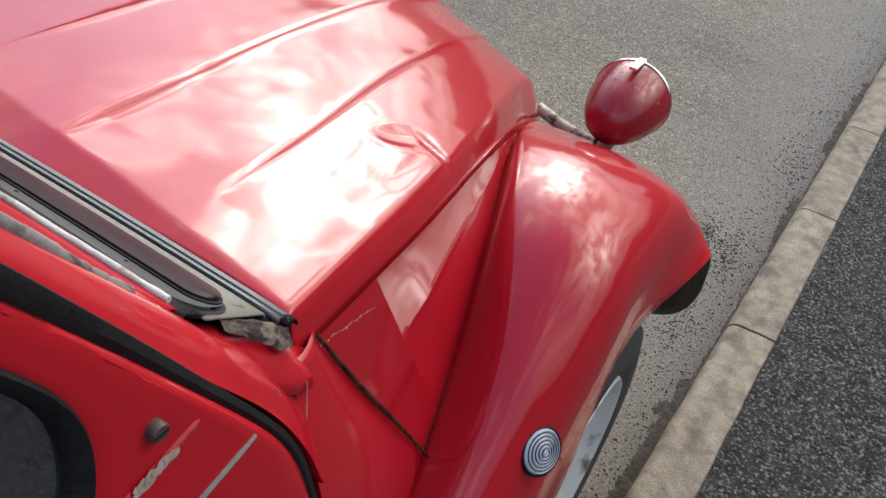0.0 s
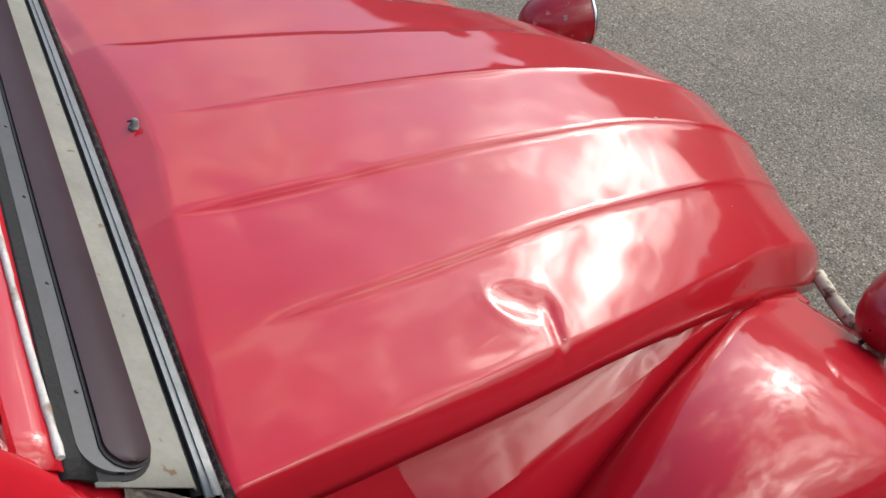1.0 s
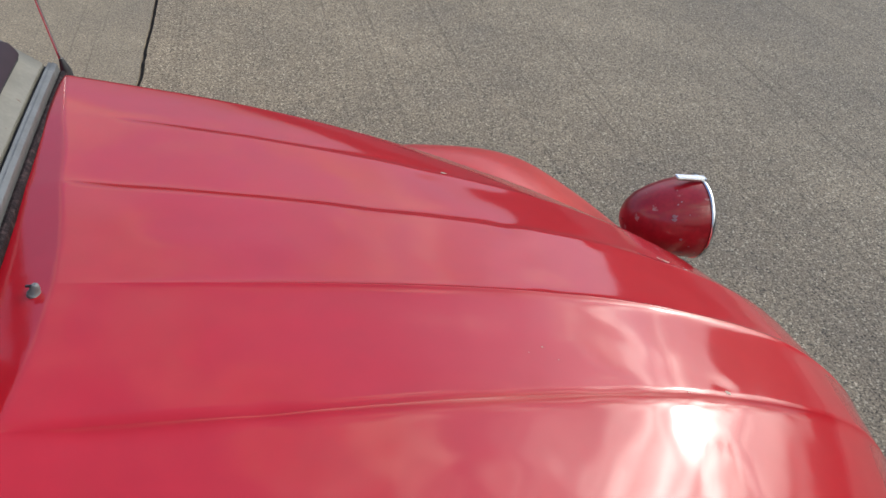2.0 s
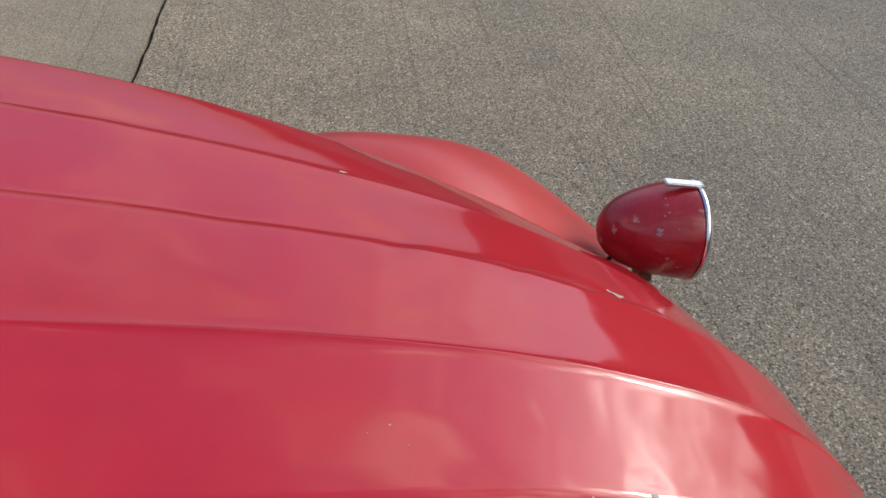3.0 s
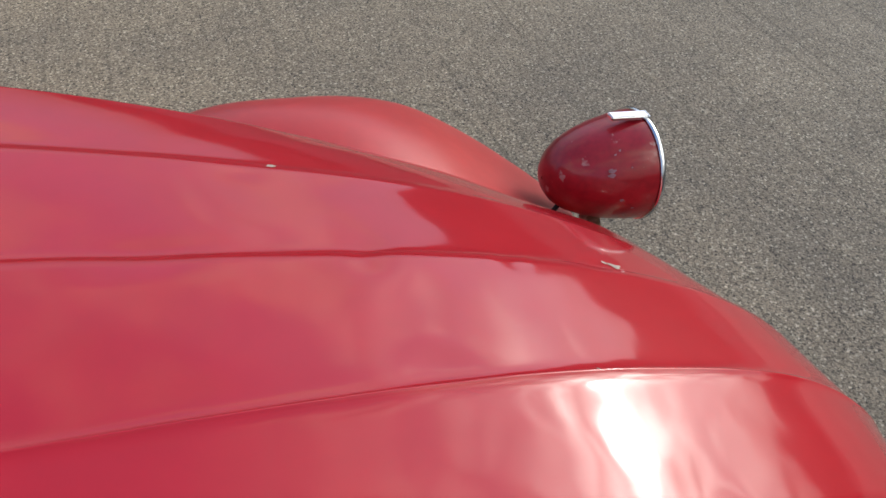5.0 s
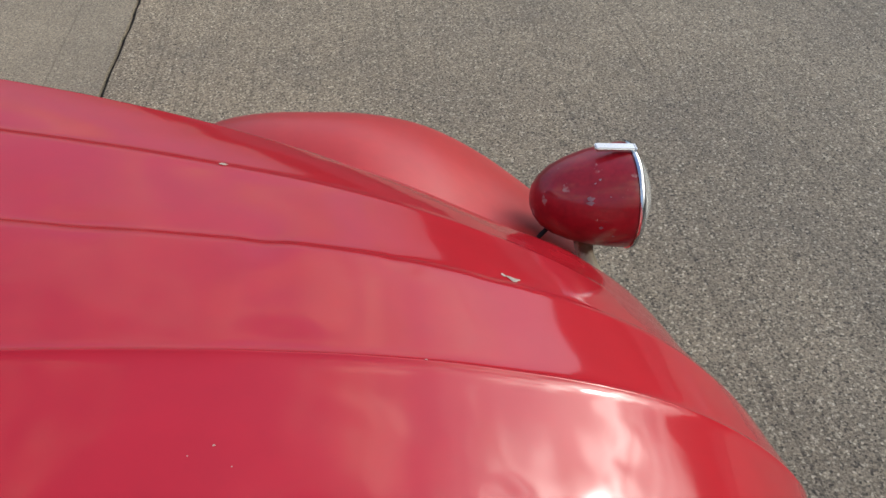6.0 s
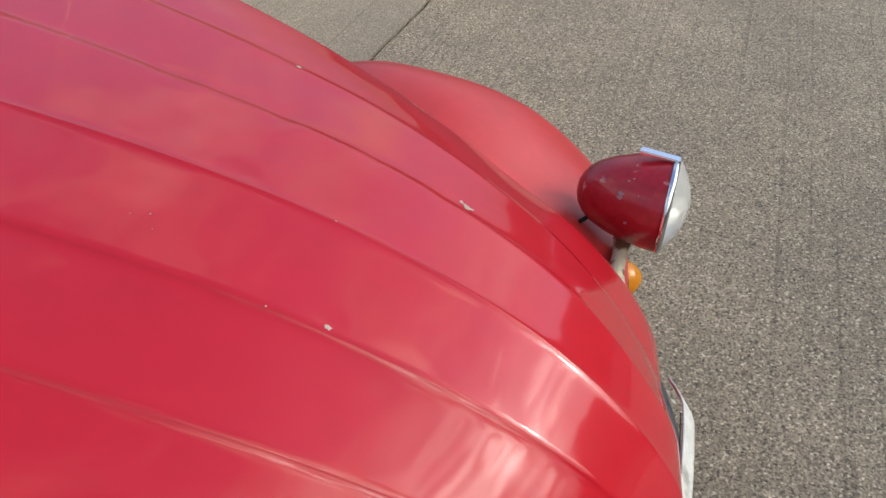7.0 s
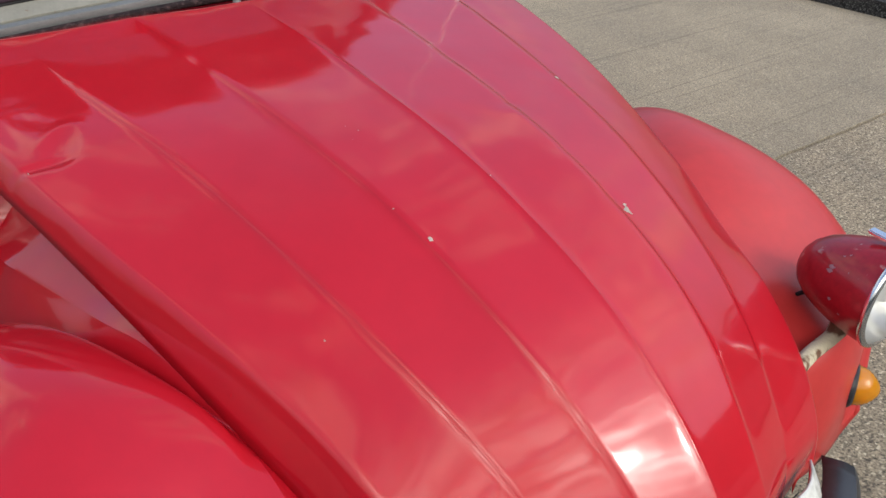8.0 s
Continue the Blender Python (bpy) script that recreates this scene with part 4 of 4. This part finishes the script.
DOOR = [(-.648, .42), (-.648, .94), (-.655, 1.02), (-.672, 1.075), (-.70, 1.125), (-.79, 1.265), (-.86, 1.37), (-1.02, 1.60), (-1.06, 1.62), (-1.50, 1.63), (-1.52, 1.60), (-1.52, .42)]
PANE = [(-.865, 1.185), (-.854, 1.200), (-.847, 1.229), (-.846, 1.256), (-.853, 1.284), (-.872, 1.320), (-.91, 1.372), (-1.04, 1.552), (-1.06, 1.565), (-1.43, 1.57), (-1.45, 1.55), (-1.45, 1.18), (-1.43, 1.165), (-.87, 1.168)]


def rounded(poly, most=0.018):
    """Cuts the corners of an outline twice, by no more than a set length."""
    for _ in range(2):
        out = []
        for p, q in zip(poly, poly[1:] + poly[:1]):
            n = math.hypot(q[0] - p[0], q[1] - p[1])
            f = min(0.25, most / n)
            out += [(p[0] + (q[0] - p[0]) * f, p[1] + (q[1] - p[1]) * f), (q[0] + (p[0] - q[0]) * f, q[1] + (p[1] - q[1]) * f)]
        poly = out
    return poly


DOOR, PANE = rounded(DOOR), rounded(PANE)


def door(side):
    c = Vector((-1.12, 1.32))
    angs = sorted(set([2 * math.pi * k / 180 for k in range(180)] + [math.atan2(p[1] - c.y, p[0] - c.x) % (2 * math.pi) for p in DOOR]))

    def ring(poly, grow, out):
        r = []
        for a in angs:
            d = poly_ray(poly, c, a) + grow
            x, z = c.x + d * math.cos(a), c.y + d * math.sin(a)
            r.append(Vector((x, (side_y(z) + out) * side, z)))
        return r

    def between(t, out):
        r = []
        for a in angs:
            d = poly_ray(PANE, c, a) * (1 - t) + poly_ray(DOOR, c, a) * t
            x, z = c.x + d * math.cos(a), c.y + d * math.sin(a)
            r.append(Vector((x, (side_y(z) + out) * side, z)))
        return r

    rows = [ring(PANE, 0, -.012), ring(PANE, 0, .004)] + [between(t, .007) for t in (.1, .25, .4, .55, .7, .85)] + [ring(DOOR, -.012, .007), ring(DOOR, -.004, .003), ring(DOOR, -.002, -.012)]
    skin = part("front_door", sheet(rows, closed=True, flip=side > 0), RED, car, "red front door with a dark window", space=CAR, thick=0.0015, angle=50)
    part("door_seal", sheet([ring(DOOR, -.003, -.008), ring(DOOR, -.002, -.002), ring(DOOR, .008, .001), ring(DOOR, .018, -.002), ring(DOOR, .019, -.010)], closed=True, flip=side > 0), RUBBER, skin, "black rubber door seal", space=CAR)
    part("window_rubber", sheet([ring(PANE, .006, .006), ring(PANE, .004, .012), ring(PANE, .002, .014), ring(PANE, -.006, .011), ring(PANE, -.012, .004), ring(PANE, -.013, -.004)], closed=True, flip=side > 0), RUBBER, skin, "thick black window rubber", space=CAR)
    bm = bmesh.new()
    bm.faces.new([bm.verts.new(p) for p in ring(PANE, -.010, -.002)])
    part("window_pane", bm, DARK_GLASS, skin, "dark side window glass", space=CAR, smooth=False)
    return skin


def body_side(side):
    """Cowl side in front of the door, then the body behind it down to the sill."""
    front = catmull([(-.556, .598, 1.088), (-.50, .620, .97), (-.43, .643, .84), (-.36, .655, .705), (-.45, .675, .60), (-.55, .69, .42)], 30)
    back = catmull([(-.612, .612, 1.095), (-.622, .650, 1.0), (-.626, .678, .90), (-.628, .695, .78), (-.628, .708, .60), (-.628, .706, .42)], 30)
    rows = [[a.lerp(b, t) + Vector((0, .006 * math.sin(math.pi * t), 0)) for t in (0, .15, .35, .6, .8, 1.0)] + [b + Vector((-.004, -.02, 0))] for a, b in zip(front, back)]
    rows = rows if side > 0 else [mirrored(r) for r in rows]
    part("cowl_side", sheet(rows, flip=side > 0), RED, car, "red cowl side panel ahead of the door", space=CAR, thick=0.0015)
    zs = (.30, .42, .6, .8, 1.0, 1.08, 1.15)
    xs = (-1.545, -1.9, -2.3, -2.7, -3.0, -3.15, -3.2)
    rows = [[(x, (side_y(z) - .25 * max(0, -2.5 - x) ** 1.5) * side, z) for z in zs] for x in xs]
    part("rear_side", sheet(rows, flip=side < 0), RED, car, "red rear body side", space=CAR, thick=0.0015)
    rows = [[(x, (side_y(z) - .01) * side, z) for z in (.26, .34, .42)] for x in (-.62, -1.0, -1.55)]
    part("sill", sheet(rows, flip=side < 0), RED, car, space=CAR, thick=0.0015)
    rows = []
    for x in (-1.545, -1.8, -2.1, -2.35, -2.5):
        lean = max(0, -1.9 - x) * .5
        rows.append([(x - lean * (1.15 - z) * -.8, side_y(z) * side, z) for z in (1.15, 1.25, 1.35, 1.45, 1.55, 1.63)])
    part("rear_window", sheet(rows, flip=side < 0), GLASS, car, "rear side window glass", space=CAR, thick=0.004)


def roof():
    rows = []
    for k in range(17):
        x = -.93 - 1.9 * k / 16
        top = 1.665 + .05 * math.sin(math.pi * k / 16) - .55 * max(0, (k - 11) / 5) ** 2 * .8
        rows.append([(x, .56 * t, top - .09 * abs(t) ** 3) for t in (-1 + 2 * j / 14 for j in range(15))])
    part("canvas_roof", sheet(rows), CANVAS, car, "dark rolled canvas roof", space=CAR, thick=0.004)
    rows = [[(-3.2, y, z) for y in (-.5, -.25, 0, .25, .5)] for z in (.35, .7, 1.15)] + [[(-2.83, y, 1.24) for y in (-.5, -.25, 0, .25, .5)]]
    part("boot_lid", sheet(rows), RED, car, "red boot lid", space=CAR, thick=0.0015)
    part("screen_header", tube([(-.925, -.55, 1.635), (-.93, -.3, 1.655), (-.935, 0, 1.662), (-.93, .3, 1.655), (-.925, .55, 1.635)], .018, 10), RED, car, space=CAR)
    # floor, bulkhead and inner structure close the hull
    part("floor_pan", box((-3.15, -.66, .28), (.42, .66, .30)), RUBBER, car, space=CAR, smooth=False)
    part("bulkhead", box((-.70, -.60, .30), (-.665, .60, 1.13)), RUBBER, car, space=CAR, smooth=False)
    part("engine_cover", box((-.40, -.30, .32), (.42, .30, .72), .02), PLASTIC, car, space=CAR)
    part("seat", box((-1.55, -.5, .5), (-1.45, .5, 1.05), .03), CANVAS, car, "dark seat back", space=CAR)


for s in (1, -1):
    pillar(s)
    body_side(s)
right_door = door(-1)
door(1)
roof()

# marks and trim on the right-hand door
def on_door(x, z, out=.008):
    return Vector((x, -(side_y(z) + out), z))


part("trim_strip", tube([on_door(-.705 - .02 * k, 1.117 - .003 * k, .009) for k in range(12)], [.002] + [.0027] * 10 + [.002], 8), BEIGE, right_door, "pale narrow trim strip", space=CAR)
part("swage", tube([on_door(-.740 - .02 * k, 1.181 - .0035 * k, .004) for k in range(14)], [.001] + [.0065] * 12 + [.001], 8), RED, right_door, "raised pressed line in the door", space=CAR)
for k in range(5):
    part("paint_chip", flake(CAR @ on_door(-.79 - .008 * k, 1.1735 - .0012 * k, .0107), Vector((.1, -.9, .45)).normalized(), .0045, 150 + k, stretch=2.2, lift=.0006 + .0002 * k), BARE, right_door, "bare filler on the pressed line")
knob = part("blanking_screw", lathe([(-.01, .013), (.004, .0135), (.012, .0135), (.015, .012), (.015, .001)], 24), BROWN, right_door, "dull brown round screw plug", space=CAR @ Matrix.Translation(on_door(-.794, 1.206)) @ Matrix.Rotation(radians(-90), 4, "Z") @ Matrix.Scale(.62, 4))
part("slot", box((-.001, -.0105, -.0015), (.0008, .0105, .0015)), RUBBER, knob, space=CAR @ Matrix.Translation(on_door(-.794, 1.206, .0175)) @ Matrix.Rotation(radians(-90), 4, "Z") @ Matrix.Scale(.62, 4))

# lumpy filler smeared over the joint at the foot of the right-hand pillar
def filler():
    top = catmull([(-.668, -.582, 1.184), (-.642, -.588, 1.167), (-.615, -.597, 1.146), (-.600, -.602, 1.130)], 24)
    low = catmull([(-.670, -.590, 1.176), (-.646, -.602, 1.152), (-.622, -.614, 1.128), (-.603, -.612, 1.114)], 24)
    rows = []
    for i, (a, z) in enumerate(zip(top, low)):
        row = []
        for j in range(11):
            t = j / 10
            edge = min(t, 1 - t, i / 24, 1 - i / 24) * 2
            wob = .004 * noise.noise((i * .35, t * 3, 2)) * (0 if j else 1)
            p = a.lerp(z + Vector((0, 0, .006 * noise.noise((i * .5, 0, 7)))), t) + Vector((.2, -.55, .8)) * (.0035 * min(1, edge * 2.5) + .0018 * noise.noise((i * .5, t * 5, 0)) + wob)
            row.append(p)
        rows.append(row)
    part("filler", sheet(rows), FILLER, car, "dirty cream filler smeared at the pillar foot", space=CAR)
    for pts in ([(-.655, -.622, 1.112), (-.648, -.626, 1.104), (-.647, -.629, 1.094)], [(-.612, -.632, 1.086), (-.622, -.640, 1.07), (-.63, -.646, 1.06)]):
        part("crack", tube([Vector(p) + Vector((0, -.004, .002)) for p in catmull(pts, 8)], .0005, 6), BARE, car, "pale crack in the paint", space=CAR)


filler()


def cowl_corner(side):
    """Red corner between the pillar foot, the scuttle and the bonnet."""
    top = catmull([(-.735, .568, 1.238), (-.665, .578, 1.170), (-.612, .586, 1.128), (-.566, .586, 1.080)], 24)
    low = catmull([(-.745, .602, 1.208), (-.675, .621, 1.130), (-.622, .632, 1.075), (-.575, .622, 1.045)], 24)
    rows = [[a.lerp(z, t) + Vector((0, .006, .006)) * math.sin(math.pi * t) for t in (0, .2, .4, .6, .8, 1)] for a, z in zip(top, low)]
    rows = rows if side > 0 else [mirrored(r) for r in rows]
    part("cowl_corner", sheet(rows, flip=side > 0), RED, car, space=CAR, thick=0.0015)


for s in (1, -1):
    cowl_corner(s)


def antenna():
    base = part("aerial", tube([(-.589, .640, 1.085), (-.592, .642, 1.115), (-.597, .643, 1.135)], [.012, .009, .004], 12), PLASTIC, car, "thin whip aerial on the cowl", space=CAR)
    part("rod", tube([(-.597, .643, 1.13), (-.68, .655, 1.5), (-.80, .67, 2.0)], [.0028, .0022, .0015], 8), CHROME, base, space=CAR)


antenna()


# ---- street details ----
def drain():
    grate = part("drain_cover", box((3.30, 2.50, -.03), (4.30, 3.05, .003), .002), IRON, None, space=STREET, smooth=False)
    tagged(grate, "worn cast-iron drain cover with raised studs in the road", "drain cover")
    bar = None
    for i in range(20):
        for j in range(12):
            x, y = 3.325 + .05 * i + (.012 if j % 2 else 0), 2.522 + .0455 * j
            if bar is None:
                bar = part("stud", lathe([(0, .0215), (.004, .021), (.008, .015), (.009, .001)], 10), STUD, grate, space=Matrix.Rotation(radians(-90), 4, "Y") @ Matrix.Diagonal((1, .58, 1.0, 1)))
                bar.location = STREET @ Vector((x, y, .003))
            else:
                o = new("stud", bar.data)
                o.parent, o.matrix_parent_inverse = grate, bar.matrix_parent_inverse
                o.location = STREET @ Vector((x, y, .003))


drain()


def ragged_patch(bm, cx, cy, rx, ry, seed, z):
    rng = random.Random(seed)
    n = 26
    mid = bm.verts.new((cx, cy, z + .004))
    ring = []
    for k in range(n):
        a = 2 * math.pi * k / n
        r = 0.45 + 0.6 * rng.random()
        ring.append(bm.verts.new((cx + rx * r * math.cos(a), cy + ry * r * math.sin(a), z)))
    for k in range(n):
        bm.faces.new((mid, ring[k], ring[(k + 1) % n]))


def gutter():
    """Dark silt and grit lying along the kerb."""
    bm = bmesh.new()
    rng = random.Random(11)
    x = -1.5
    while x < 7:
        w = rng.uniform(.010, .030) * (1.5 if noise.noise((x * 1.3, 0, 0)) > 0 else .5)
        ragged_patch(bm, x, kerb_y(x) + w * .35, rng.uniform(.035, .09), w * .8, int(x * 1000), .001 + .0004 * rng.random())
        x += rng.uniform(.010, .022)
    for cx, cy, rx, ry in ((1.05, -.70, .03, .02), (1.12, -.73, .025, .018), (.62, -.86, .03, .02), (1.0, -.66, .02, .012), (.45, -.88, .05, .015), (1.2, -.70, .02, .012)):
        ragged_patch(bm, cx, cy, rx, ry, int(cx * 777), .001)
    ob = part("gutter_silt", bm, SILT, None, space=STREET)
    tagged(ob, "dark silt and leaf dirt along the kerb", "dirt", kind="stuff")
    bm = bmesh.new()
    heaps = [(1.40, -.66, .07, .02), (1.47, -.71, .06, .02), (1.43, -.78, .06, .03), (1.36, -.83, .08, .02), (1.2, -.74, .09, .03), (.95, -.78, .1, .04), (2.2, -.86, .25, .03)]
    for k in range(5200):
        x = rng.uniform(-1.0, 6.0)
        y = kerb_y(x) + abs(rng.gauss(0, .16)) + .01
        if k % 4 == 0:
            hx, hy, sx, sy = heaps[k // 4 % len(heaps)]
            x, y = rng.gauss(hx, sx), rng.gauss(hy, sy)
            if y < kerb_y(x) + .006:
                continue
        r = rng.uniform(.0012, .0042)
        z = .0 + r * .3
        vs = [bm.verts.new((x + r * rng.uniform(.6, 1.4) * math.cos(a), y + r * rng.uniform(.6, 1.4) * math.sin(a), z)) for a in (0, 1.6, 3.1, 4.7)]
        tip = bm.verts.new((x, y, z + r * .7))
        for j in range(4):
            bm.faces.new((vs[j], vs[(j + 1) % 4], tip))
    ob = part("gutter_grit", bm, GRIT, None, space=STREET, smooth=False)
    tagged(ob, "scattered dark grit on the concrete", "grit", kind="stuff")


gutter()


def surroundings():
    """A plain dark belt all round, far outside the view, added to shape the paint's reflections."""
    rng = random.Random(3)
    rows = [[], [], []]
    n = 720
    for k in range(n):
        a = 2 * math.pi * k / n
        h = 8.5 + 3.5 * math.cos(a) - 6.0 * math.exp(-((a - 1.95) / 0.5) ** 2) + 7.5 * math.exp(-((a - 0.80) / 0.28) ** 2) + 4.5 * noise.noise((math.cos(a) * 6, math.sin(a) * 6, 0)) + 2.4 * noise.noise((math.cos(a) * 22, math.sin(a) * 22, 0))
        for r, (d, z) in zip(rows, ((62, -.5), (62, h * .7), (64, h))):
            r.append((d * math.cos(a), d * math.sin(a), z))
    ob = part("backdrop", sheet(rows, closed=True), FAR_BELT, None)
    tagged(ob, "dark distant belt added for reflections in the paint", "trees", kind="structure")


FAR_BELT = mat("distant dark belt", (0.10, 0.092, 0.066), 0.95, vary=0.5, scale=0.35, bump=0.5, bscale=2)
surroundings()
